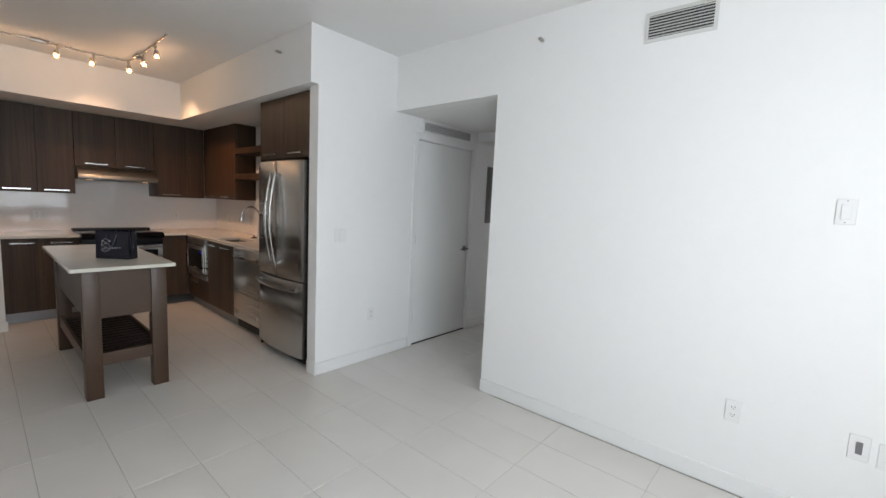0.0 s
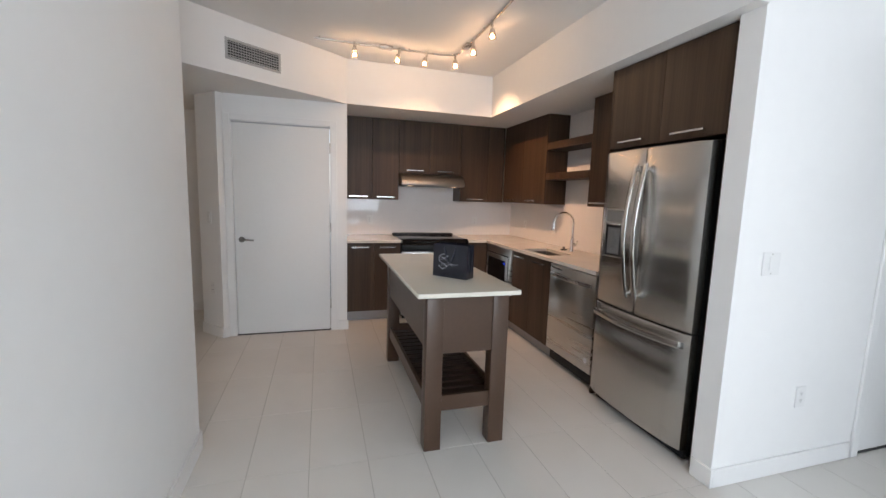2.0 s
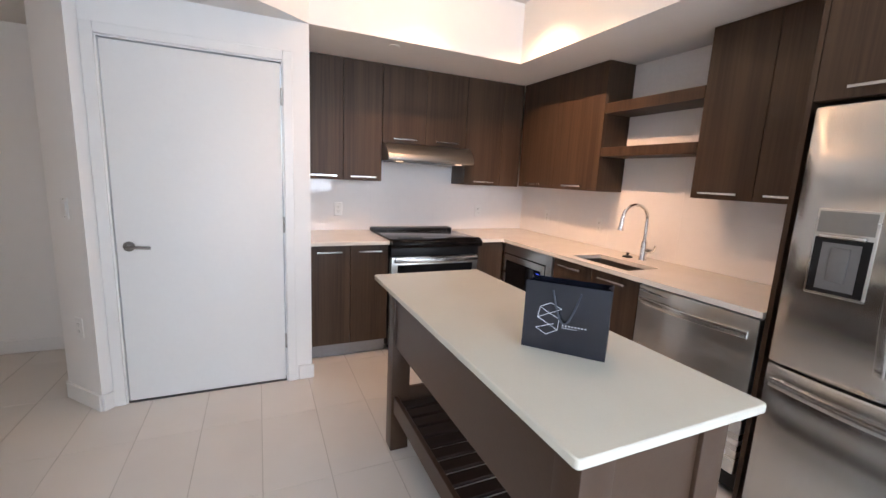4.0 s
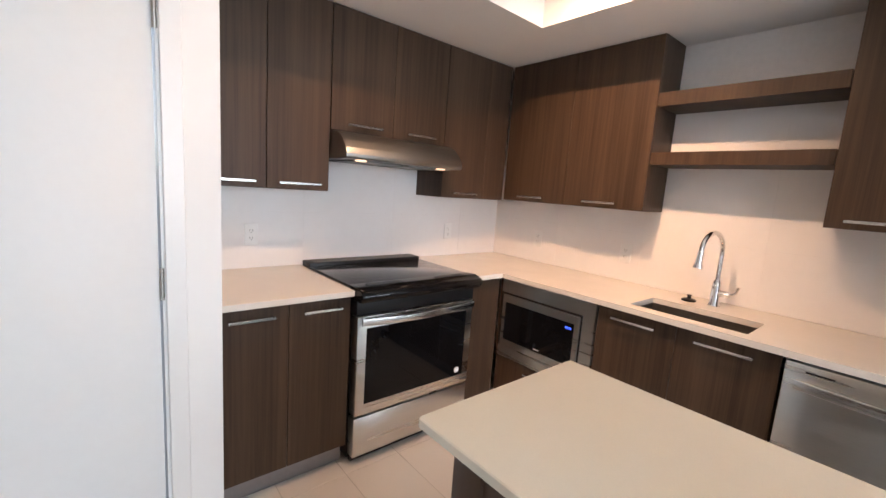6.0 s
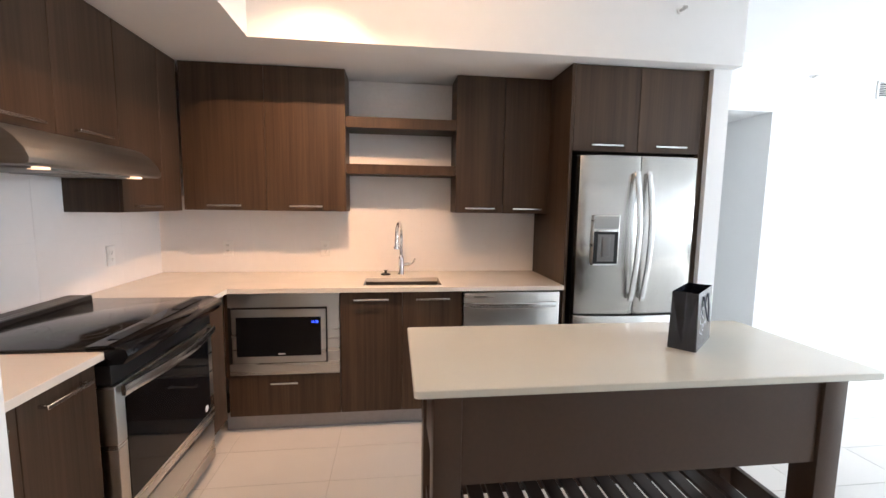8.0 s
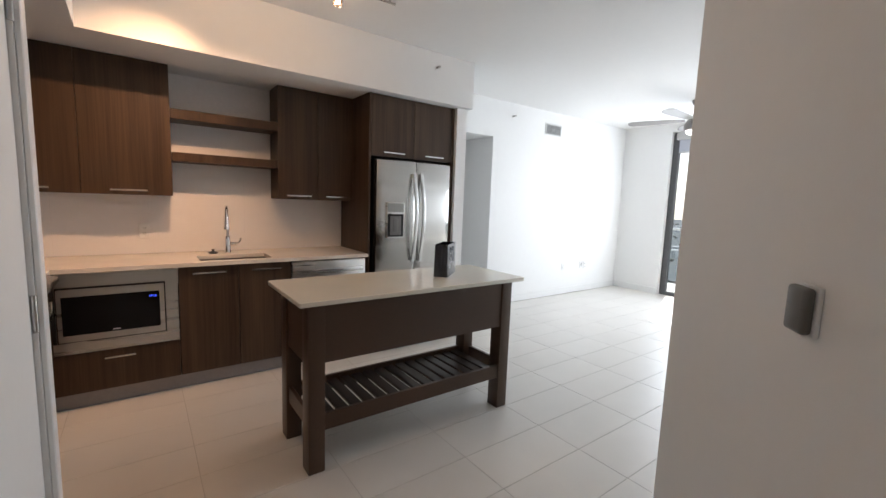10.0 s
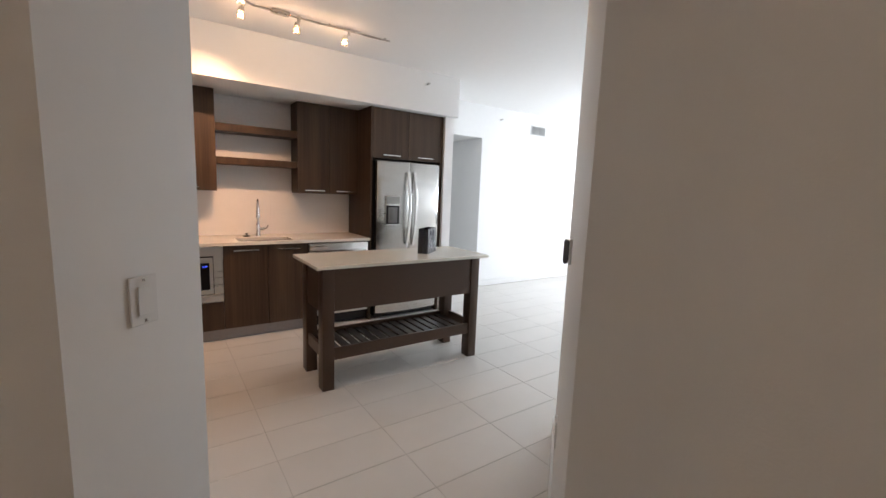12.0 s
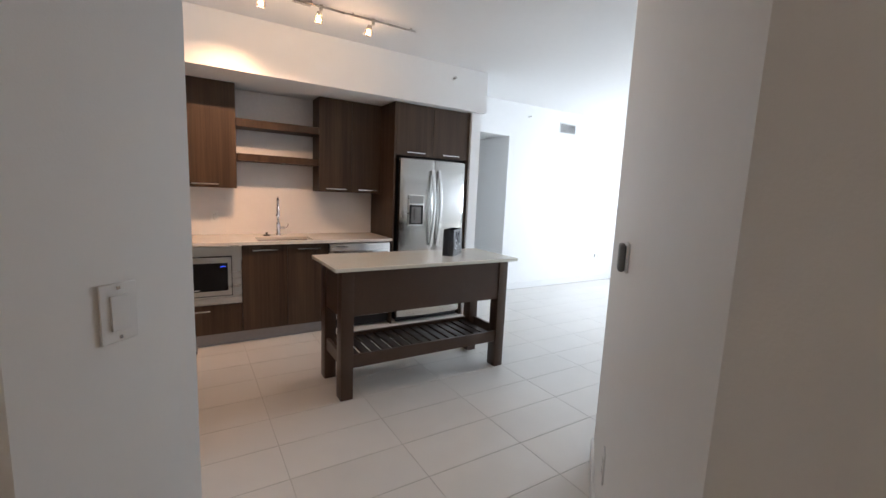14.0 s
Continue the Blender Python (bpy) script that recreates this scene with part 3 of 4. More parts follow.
# worktop with a sink cut-out, in one piece
CT0, CT1 = 0.887, 0.915
w = thing("worktop", (-5.0, 2.5, CT0), "pale beige quartz worktop on the base cabinets round the corner", "worktop")
bm = bmesh.new()
SX0, SX1, SY0, SY1 = -4.99, -4.50, 2.29, 2.56
for d in ((-5.765, SX0, 2.215, 2.838), (SX0, SX1, 2.215, SY0), (SX0, SX1, SY1, 2.838), (SX1, -3.722, 2.215, 2.838), (-6.438, -5.765, 1.967, 2.838)):
    add_box(bm, *d, CT0, CT1)
bmesh.ops.remove_doubles(bm, verts=bm.verts, dist=0.0005)
part("slab", bm, QUARTZ, w)
w2 = thing("worktop", (-6.1, 0.9, CT0), "short pale beige quartz worktop beside the stove", "worktop")
boxpart("slab", (-6.438, -5.765, 0.587, 1.190, CT0, CT1), QUARTZ, w2, 0.002, seg=1)

sink = thing("sink", (-4.745, 2.42, 0.68), "dark stainless undermount sink set into the worktop", "sink")
bm = bmesh.new()
t = 0.004
add_box(bm, SX0 - t, SX1 + t, SY0 - t, SY1 + t, 0.68, 0.684)
add_box(bm, SX0 - t, SX0, SY0 - t, SY1 + t, 0.684, CT0 - 0.001)
add_box(bm, SX1, SX1 + t, SY0 - t, SY1 + t, 0.684, CT0 - 0.001)
add_box(bm, SX0, SX1, SY0 - t, SY0, 0.684, CT0 - 0.001)
add_box(bm, SX0, SX1, SY1, SY1 + t, 0.684, CT0 - 0.001)
part("basin", bm, SINKM, sink)
bm = bmesh.new()
cyl(bm, (-4.745, 2.44, 0.684), (-4.745, 2.44, 0.69), 0.045, seg=24)
part("drain", bm, CHROME, sink, "round chrome drain", True)

tap = thing("faucet", (-4.75, 2.70, CT1), "tall arched chrome pull-down faucet behind the sink", "faucet")
bm = bmesh.new()
lathe(bm, [(0.027, 0), (0.027, 0.006), (0.023, 0.012), (0.021, 0.10), (0.019, 0.125), (0.013, 0.135)], (-4.75, 2.70, CT1), 24)
part("base", bm, CHROME, tap, smooth=True)
bm = bmesh.new()
sx, sy = -math.sin(radians(10)), -math.cos(radians(10))
pts = [(-4.75, 2.70, 1.04), (-4.75, 2.70, 1.17)]
for i in range(15):
    a = math.pi * i / 14
    r = 0.098 * (1 - math.cos(a))
    pts.append((-4.75 + sx * r, 2.70 + sy * r, 1.195 + 0.098 * math.sin(a)))
tube(bm, pts, 0.0115, 14)
part("spout", bm, CHROME, tap, smooth=True)
bm = bmesh.new()
ex, ey = -4.75 + sx * 0.196, 2.70 + sy * 0.196
cyl(bm, (ex, ey, 1.20), (ex + sx * 0.006, ey + sy * 0.006, 1.135), 0.0135, 0.0165)
cyl(bm, (ex + sx * 0.006, ey + sy * 0.006, 1.135), (ex + sx * 0.007, ey + sy * 0.007, 1.120), 0.021, 0.023, 24)
part("spray_head", bm, CHROME, tap, smooth=True)
bm = bmesh.new()
cyl(bm, (-4.735, 2.70, 0.985), (-4.688, 2.70, 0.985), 0.0165, 0.0155, 20)
tube(bm, [(-4.70, 2.70, 0.985), (-4.675, 2.695, 0.99), (-4.662, 2.692, 1.002), (-4.652, 2.688, 1.032)], 0.007)
part("lever", bm, CHROME, tap, smooth=True)
plug = thing("sink_plug", (-4.86, 2.68, CT1), "small dark rubber sink strainer lying on the worktop", "sink strainer")
bm = bmesh.new()
lathe(bm, [(0.034, 0), (0.036, 0.006), (0.026, 0.012), (0.012, 0.014), (0.007, 0.024), (0.013, 0.028), (0.012, 0.033)], (-4.86, 2.68, CT1), 20)
part("disc", bm, BLKP, plug, smooth=True)

# backsplash of large glossy tiles
sp = thing("backsplash", (-5, 2.83, CT1), "glossy off-white backsplash of large tiles with thin joints", "backsplash", kind="structure")
boxpart("backing", (-6.436, -3.722, 2.8262, 2.8385, CT1 + 0.001, SOF - 0.003), SPGROUT, sp)
boxpart("backing", (-6.4385, -6.4262, 0.587, 2.825, CT1 + 0.001, 1.70), SPGROUT, sp)
TW, TH = 0.61, 0.305
x = -6.43
while x < -3.73:
    z = CT1 + 0.002
    while z < 1.9:
        tall = min(TH, (1.365 if z < 1.36 else SOF - 0.004) - z)
        if z < 1.36 or (x + TW > -5.12 and x < -4.38):
            boxpart("tile", (x + 0.0006, min(x + TW, -3.722) - 0.0006, 2.825, 2.8261, z + 0.0006, z + tall - 0.0006), SPLASH, sp)
        z += TH if z + TH < 1.3 or z > 1.36 else max(tall, 0.01)
    x += TW
y = 0.587
while y < 2.82:
    z = CT1 + 0.002
    while z < 1.66:
        boxpart("tile", (-6.4261, -6.425, y + 0.0006, min(y + TW, 2.824) - 0.0006, z + 0.0006, min(z + TH, 1.69) - 0.0006), SPLASH, sp)
        z += TH
    y += TW

# fridge
FX0, FX1, FY = -3.662, -2.880, 2.185
fp = thing("fridge_panel", (-3.71, 2.5, 0), "tall dark brown laminate side panel beside the fridge", "cabinet panel")
boxpart("panel", (-3.720, -3.700, 2.235, 2.838, 0.001, SOF - 0.002), WOOD, fp, 0.001, seg=1)
fp = thing("fridge_panel", (-2.83, 2.5, 0), "tall dark brown laminate side panel between fridge and wall", "cabinet panel")
boxpart("panel", (-2.845, -2.811, 2.235, 2.838, 0.001, SOF - 0.002), WOOD, fp, 0.001, seg=1)
cabinet("wall_cabinet", "y", 2.235, 2.838, -3.699, -2.846, 1.765, SOF - 0.002, [(-3.699, -3.27, 1.765, 2.286, "b"), (-3.27, -2.846, 1.765, 2.286, "b")], LAB % "double cabinet above the fridge")
fr = thing("refrigerator", (-3.277, 2.5, 0), "stainless french door refrigerator with freezer drawer and ice dispenser", "refrigerator")
boxpart("body", (FX0 + 0.004, FX1 - 0.004, 2.262, 2.83, 0.03, 1.745), BLKP, fr, 0.004, label="black cabinet of the fridge")


def bowed(x0, x1, z0, z1, y, bow, depth, hole=None):
    """A door front that bows gently outwards."""
    bm = bmesh.new()
    n = 14
    cx, half = (FX0 + FX1) / 2, (FX1 - FX0) / 2
    front, back = [], []
    for i in range(n + 1):
        xx = x0 + (x1 - x0) * i / n
        u = (xx - cx) / half
        edge = min(i, n - i)
        yy = y - bow * (1 - u * u) + (0.010 if edge == 0 else 0)
        front.append([bm.verts.new((xx, yy + (0.006 if z in (z0, z1) else 0), z)) for z in (z0, z0 + 0.008, z1 - 0.008, z1)])
        back.append([bm.verts.new((xx, y + depth, z)) for z in (z0, z0 + 0.008, z1 - 0.008, z1)])
    for i in range(n):
        for k in range(3):
            bm.faces.new((front[i][k], front[i + 1][k], front[i + 1][k + 1], front[i][k + 1]))
            bm.faces.new((back[i][k], back[i][k + 1], back[i + 1][k + 1], back[i + 1][k]))
        bm.faces.new((front[i][0], back[i][0], back[i + 1][0], front[i + 1][0]))
        bm.faces.new((front[i][3], front[i + 1][3], back[i + 1][3], back[i][3]))
    for e in (0, n):
        for k in range(3):
            bm.faces.new((front[e][k], front[e][k + 1], back[e][k + 1], back[e][k]))
    return bm


fdl = part("door", bowed(FX0, -3.281, 0.738, 1.736, FY, 0.028, 0.058), STEELV, fr, "stainless door with a water dispenser", True)
fdr = part("door", bowed(-3.276, FX1, 0.738, 1.736, FY, 0.028, 0.058), STEELV, fr, smooth=True)
fdd = part("freezer_drawer", bowed(FX0, FX1, 0.075, 0.725, FY, 0.028, 0.058), STEELV, fr, smooth=True)
boxpart("base_grille", (FX0 + 0.01, FX1 - 0.01, 2.24, 2.262, 0.012, 0.07), BLKP, fr, 0.003)


def bow_handle(p, q, out, r, parent, flat=0.5):
    """A curved pull that springs from p and q and swings out."""
    p, q, o = Vector(p), Vector(q), Vector(out)
    bm = bmesh.new()
    n = 20
    d = (q - p).normalized()
    side = d.cross(o.normalized())
    rings = []
    for i in range(n + 1):
        s = i / n
        c = p + (q - p) * s + o * (0.35 + 0.65 * math.sin(math.pi * s))
        rings.append([bm.verts.new(c + side * r * math.copysign(abs(math.cos(a)) ** 0.45, math.cos(a)) + o.normalized() * r * flat * math.copysign(abs(math.sin(a)) ** 0.45, math.sin(a))) for a in [k * math.pi / 6 for k in range(12)]])
    for a, b in zip(rings, rings[1:]):
        for k in range(12):
            bm.faces.new((a[k], a[(k + 1) % 12], b[(k + 1) % 12], b[k]))
    bm.faces.new(rings[0][::-1])
    bm.faces.new(rings[-1])
    for e, s in ((p, 0.03), (q, -0.03)):
        c = e + d * s
        cyl(bm, c, c + o * 0.5, r * 0.7, seg=12)
    return part("handle", bm, HSTEEL, parent, "long curved steel handle", True)


bow_handle((-3.318, FY - 0.020, 0.83), (-3.318, FY - 0.020, 1.64), (0, -0.085, 0), 0.0165, fdl, 0.42)
bow_handle((-3.240, FY - 0.020, 0.83), (-3.240, FY - 0.020, 1.64), (0, -0.085, 0), 0.0165, fdr, 0.42)
bow_handle((FX0 + 0.035, FY - 0.004, 0.665), (FX1 - 0.035, FY - 0.004, 0.665), (0, -0.072, 0), 0.019, fdd, 0.4)
disp = boxpart("dispenser", (-3.578, -3.402, FY - 0.030, FY - 0.002, 1.055, 1.37), STEEL, fdl, 0.004, label="steel framed ice and water dispenser")
boxpart("display", (-3.570, -3.410, FY - 0.032, FY - 0.029, 1.285, 1.362), GREYM, disp)
boxpart("recess", (-3.570, -3.410, FY - 0.032, FY - 0.029, 1.066, 1.268), BLKP, disp)
boxpart("recess_back", (-3.545, -3.435, FY - 0.034, FY - 0.031, 1.080, 1.250), GREYP, disp)
boxpart("paddle", (-3.518, -3.462, FY - 0.039, FY - 0.033, 1.11, 1.235), GREYP, disp, 0.004)
boxpart("lip", (-3.556, -3.424, FY - 0.050, FY - 0.030, 1.266, 1.279), HSTEEL, disp, 0.003)
boxpart("drip_tray", (-3.570, -3.410, FY - 0.042, FY - 0.030, 1.060, 1.067), HSTEEL, disp)

# dishwasher
dw = thing("dishwasher", (-4.055, 2.5, 0), "stainless steel dishwasher with a bar handle and black toe panel", "dishwasher")
boxpart("tub", (-4.365, -3.725, 2.285, 2.83, 0.02, 0.878), BLKP, dw)
d = boxpart("door", (-4.362, -3.738, 2.238, 2.280, 0.125, 0.872), STEEL, dw, 0.005)
bow_handle((-4.325, 2.238, 0.795), (-3.77, 2.238, 0.795), (0, -0.045, 0), 0.019, d, 0.35)
boxpart("vent_strip", (-4.30, -4.22, 2.2365, 2.2385, 0.842, 0.848), BLKP, d)
boxpart("toe_panel", (-4.36, -3.74, 2.30, 2.315, 0.01, 0.118), BLKP, dw, 0.002)
bm = bmesh.new()
cyl(bm, (-3.80, 2.2385, 0.215), (-3.80, 2.2365, 0.215), 0.020, seg=24)
part("badge", bm, INK, d, "round pale badge", True)
boxpart("filler_strip", (-3.7235, -3.7215, 2.25, 2.3, 0.12, 0.88), CARC, dw)

# microwave
mw = thing("microwave", (-5.45, 2.4, 0.38), "built-in stainless microwave with a black glass door and blue display", "microwave")
bm = bmesh.new()
for dd in ((-5.775, -5.133, 0.798, 0.880), (-5.775, -5.133, 0.380, 0.452), (-5.775, -5.757, 0.452, 0.798), (-5.203, -5.133, 0.452, 0.798)):
    add_box(bm, dd[0], dd[1], 2.240, 2.2695, dd[2], dd[3])
bmesh.ops.remove_doubles(bm, verts=bm.verts, dist=0.0004)
part("trim_kit", bm, STEEL, mw)
boxpart("casing", (-5.755, -5.205, 2.236, 2.2695, 0.454, 0.796), BLKP, mw, 0.003)
bm = bmesh.new()
for dd in ((-5.748, -5.212, 0.742, 0.786), (-5.748, -5.212, 0.462, 0.500), (-5.748, -5.728, 0.500, 0.742), (-5.238, -5.212, 0.500, 0.742)):
    add_box(bm, dd[0], dd[1], 2.222, 2.237, dd[2], dd[3])
part("door_frame", bm, STEEL, mw)
mg = boxpart("door_glass", (-5.727, -5.239, 2.226, 2.236, 0.501, 0.741), BLKG, mw)
boxpart("window", (-5.68, -5.38, 2.2245, 2.2262, 0.530, 0.715), BLKG, mg, label="dark see-through screen")
boxpart("badge", (-5.49, -5.45, 2.2245, 2.2262, 0.511, 0.518), INK, mg)
bm = bmesh.new()
for i, xx in enumerate((-5.292, -5.282, -5.270, -5.260)):
    for z0, z1 in ((0.703, 0.709), (0.711, 0.717)):
        add_box(bm, xx, xx + 0.003, 2.2247, 2.2262, z0, z1)
    if i % 2:
        add_box(bm, xx - 0.004, xx + 0.002, 2.2247, 2.2262, 0.709, 0.711)
part("clock_digits", bm, LED, mg, "blue lit clock digits")
# black sheet over the left trim imitates a dark reflection in its steel
boxpart("dark_reflection", (-5.776, -5.758, 2.2385, 2.2395, 0.452, 0.798), BLKP, mw)
boxpart("side_filler", (-5.80, -5.777, BF, BF + 0.019, 0.365, BZ), WOOD, mw, label="dark laminate filler strip")

# stove
SY = (1.197, 1.960)
st = thing("stove", (-6.1, 1.62, 0), "slide-in stainless electric stove with a black glass cooktop", "stove")
boxpart("body", (-6.40, -5.86, SY[0] + 0.004, SY[1] - 0.004, 0.03, 0.90), BLKP, st)
boxpart("cooktop", (-6.35, -5.775, SY[0] - 0.004, SY[1] + 0.004, 0.917, 0.927), COOK, st, 0.003, label="dark glass cooktop")
for (bx, by, br) in ((-6.22, 1.38, 0.085), (-6.22, 1.78, 0.075), (-5.99, 1.38, 0.105), (-5.99, 1.76, 0.085)):
    for r in (br, br * 0.6):
        bm = bmesh.new()
        n = 48
        vo = [bm.verts.new((bx + r * math.cos(k * math.tau / n), by + r * math.sin(k * math.tau / n), 0.9275)) for k in range(n)]
        vi = [bm.verts.new((bx + (r - 0.0015) * math.cos(k * math.tau / n), by + (r - 0.0015) * math.sin(k * math.tau / n), 0.9275)) for k in range(n)]
        for k in range(n):
            bm.faces.new((vo[k], vo[(k + 1) % n], vi[(k + 1) % n], vi[k]))
        part("burner_ring", bm, BURN, st)
boxpart("rear_rail", (-6.469, -6.352, SY[0] - 0.004, SY[1] + 0.004, 0.90, 0.945), BLKP, st, 0.008, label="black vent rail at the back")
bm = bmesh.new()
for k in range(2):
    add_box(bm, -6.375 - 0.022 * k, -6.365 - 0.022 * k, SY[0] + 0.03, SY[1] - 0.03, 0.943, 0.9465)
part("vent_slots", bm, GREYP, st)
bm = bmesh.new()
pr = [(-5.86, 0.90), (-5.875, 0.930), (-5.80, 0.934), (-5.745, 0.918), (-5.735, 0.895), (-5.755, 0.865), (-5.86, 0.86)]
a_ = [bm.verts.new((x_, SY[0] - 0.004, z_)) for x_, z_ in pr]
b_ = [bm.verts.new((x_, SY[1] + 0.004, z_)) for x_, z_ in pr]
bm.faces.new(a_)
bm.faces.new(b_[::-1])
for k in range(len(pr)):
    bm.faces.new((a_[k], b_[k], b_[(k + 1) % len(pr)], a_[(k + 1) % len(pr)]))
bev(bm, 0.003, 1)
cp = part("control_panel", bm, BLKG, st, "sloping dark control panel", True)
boxpart("front_band", (-5.86, -5.80, SY[0] + 0.002, SY[1] - 0.002, 0.79, 0.862), BLKP, st, 0.003)
for yy in (1.26, 1.68):
    boxpart("touch_keys", (-5.845, -5.80, yy, yy + 0.2, 0.9345, 0.9352), BLKP, cp)
od = boxpart("oven_door", (-5.855, -5.795, SY[0] + 0.006, SY[1] - 0.006, 0.275, 0.785), STEEL, st, 0.004)
boxpart("oven_window", (-5.797, -5.7925, SY[0] + 0.055, SY[1] - 0.055, 0.335, 0.725), BLKG, od)
bow_handle((-5.795, SY[0] + 0.02, 0.765), (-5.795, SY[1] - 0.02, 0.765), (0.055, 0, 0), 0.019, od, 0.4)
bm = bmesh.new()
cyl(bm, (-5.7925, 1.86, 0.37), (-5.791, 1.86, 0.37), 0.018, seg=24)
part("badge", bm, INK, od, "round pale badge", True)
boxpart("drawer", (-5.855, -5.800, SY[0] + 0.006, SY[1] - 0.006, 0.055, 0.262), STEEL, st, 0.004)
boxpart("kick", (-5.87, -5.85, SY[0] + 0.02, SY[1] - 0.02, 0.005, 0.055), BLKP, st)

st.location.x += 0.045

# hood
SY = (1.222, 1.984)
hd = thing("range_hood", (-6.2, 1.62, 1.52), "brushed steel under-cabinet range hood with a sloping front", "range hood")
bm = bmesh.new()
pr = [(-6.424, 1.673), (-6.13, 1.673), (-6.085, 1.668), (-6.04, 1.650), (-6.005, 1.622), (-5.975, 1.585), (-5.962, 1.553), (-5.965, 1.535), (-5.98, 1.530), (-6.424, 1.530)]
a_ = [bm.verts.new((x_, SY[0], z_)) for x_, z_ in pr]
b_ = [bm.verts.new((x_, SY[1], z_)) for x_, z_ in pr]
bm.faces.new(a_)
bm.faces.new(b_[::-1])
for k in range(len(pr)):
    bm.faces.new((a_[k], b_[k], b_[(k + 1) % len(pr)], a_[(k + 1) % len(pr)]))
bev(bm, 0.004, 2)
part("shell", bm, HOODM, hd, smooth=True)
for yy in (1.29, 1.63):
    boxpart("filter", (-6.36, -6.02, yy, yy + 0.30, 1.522, 1.5295), GREYP, hd, 0.001, label="grey mesh grease filter")
for yy in (1.33, 1.86):
    bm = bmesh.new()
    cyl(bm, (-6.02, yy, 1.521), (-6.02, yy, 1.5295), 0.03, seg=20)
    part("lens", bm, HOODGLOW, hd, "small lamp lens with an added warm glow", True)

# island
isl = thing("kitchen_island", (-4.03, 1.11, 0), "dark brown kitchen island with white quartz top and slatted shelf", "kitchen island")
bm = bmesh.new()
add_box(bm, -4.748, -3.262, 0.804, 1.396, 0.889, 0.914)
bev(bm, 0.012, 3, lambda e: abs(e.verts[0].co.z - e.verts[1].co.z) > 0.01)
bev(bm, 0.003, 1, lambda e: abs(e.verts[0].co.z - e.verts[1].co.z) < 0.001 and len(e.link_faces) == 2 and abs(e.link_faces[0].normal.z) + abs(e.link_faces[1].normal.z) > 0.5 and abs(abs(e.link_faces[0].normal.z) - abs(e.link_faces[1].normal.z)) > 0.5)
part("tabletop", bm, QUARTZW, isl, "white quartz top with rounded corners", True)
IX0, IX1, IY0, IY1 = -4.688, -3.312, 0.868, 1.345
for lx, ly in ((IX0, IY0), (IX0, IY1 - 0.095), (IX1 - 0.085, IY0), (IX1 - 0.085, IY1 - 0.095)):
    boxpart("leg", (lx, lx + 0.085, ly, ly + 0.095, 0, 0.888), ISLW, isl, 0.003)
for ly in (IY0 + 0.012, IY1 - 0.034):
    boxpart("apron", (IX0 + 0.085, IX1 - 0.085, ly, ly + 0.022, 0.575, 0.888), ISLW, isl)
    boxpart("shelf_rail", (IX0 + 0.085, IX1 - 0.085, ly, ly + 0.022, 0.215, 0.305), ISLW, isl, 0.002, seg=1)
for lx in (IX0 + 0.012, IX1 - 0.034):
    boxpart("end_apron", (lx, lx + 0.022, IY0 + 0.095, IY1 - 0.095, 0.56, 0.888), ISLW, isl)
    boxpart("end_rail", (lx, lx + 0.022, IY0 + 0.095, IY1 - 0.095, 0.225, 0.315), ISLW, isl, 0.002, seg=1)
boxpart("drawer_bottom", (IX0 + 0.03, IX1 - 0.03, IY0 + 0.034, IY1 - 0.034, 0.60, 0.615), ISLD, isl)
NS = 15
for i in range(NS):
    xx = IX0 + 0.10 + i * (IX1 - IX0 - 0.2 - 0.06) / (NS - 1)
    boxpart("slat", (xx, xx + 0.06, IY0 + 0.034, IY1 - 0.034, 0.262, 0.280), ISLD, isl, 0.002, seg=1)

# paper bag on the island
BA = radians(41)
bc = Vector((-3.690, 1.128, 0.915))
bag = thing("gift_bag", bc, "open navy paper gift bag with pale print on the island", "gift bag")


def bagpt(u, v, z):
    """u along the broad face, v through the bag."""
    return Vector((bc.x + BAG_U[0] * u + BAG_V[0] * v, bc.y + BAG_U[1] * u + BAG_V[1] * v, bc.z + z))


BAG_U = (math.cos(BA), math.sin(BA))
BAG_V = (math.sin(BA), -math.cos(BA))
bw, bd, bh = 0.122, 0.046, 0.208
bm = bmesh.new()
t = 0.0015
ring = []
for (s, h0) in ((1, 0.0), (1, bh)):
    ring.append([bm.verts.new(bagpt(u * bw, v * bd * (1.0 if h0 == 0 else 0.9), h0)) for u, v in ((-1, -1), (0, -1), (1, -1), (1, 0), (1, 1), (0, 1), (-1, 1), (-1, 0))])
inner = [[bm.verts.new(bagpt(u * (bw - t), v * (bd - t) * (1.0 if h0 == 0.003 else 0.9), h0)) for u, v in ((-1, -1), (0, -1), (1, -1), (1, 0), (1, 1), (0, 1), (-1, 1), (-1, 0))] for h0 in (0.003, bh)]
for k in range(8):
    j = (k + 1) % 8
    bm.faces.new((ring[0][k], ring[0][j], ring[1][j], ring[1][k]))
    bm.faces.new((inner[0][j], inner[0][k], inner[1][k], inner[1][j]))
    bm.faces.new((ring[1][k], ring[1][j], inner[1][j], inner[1][k]))
bm.faces.new(ring[0][::-1])
bm.faces.new(inner[0])
for row in (ring, inner):
    for k, s in ((3, -0.012), (7, 0.012)):
        row[1][k].co += Vector((BAG_U[0] * s, BAG_U[1] * s, 0))
bmesh.ops.recalc_face_normals(bm, faces=bm.faces)
part("bag_body", bm, NAVY, bag)
for v in (1.02, -1.02):
    bm = bmesh.new()
    pts = []
    for k in range(13):
        s = k / 12
        pts.append(bagpt(-0.04 + 0.08 * s, v * bd * 0.93 + math.copysign(0.012, v) * math.sin(math.pi * s), bh - 0.02 - 0.095 * math.sin(math.pi * s)))
    tube(bm, pts, 0.003, 8)
    part("handle", bm, RIBBON, bag, smooth=True)
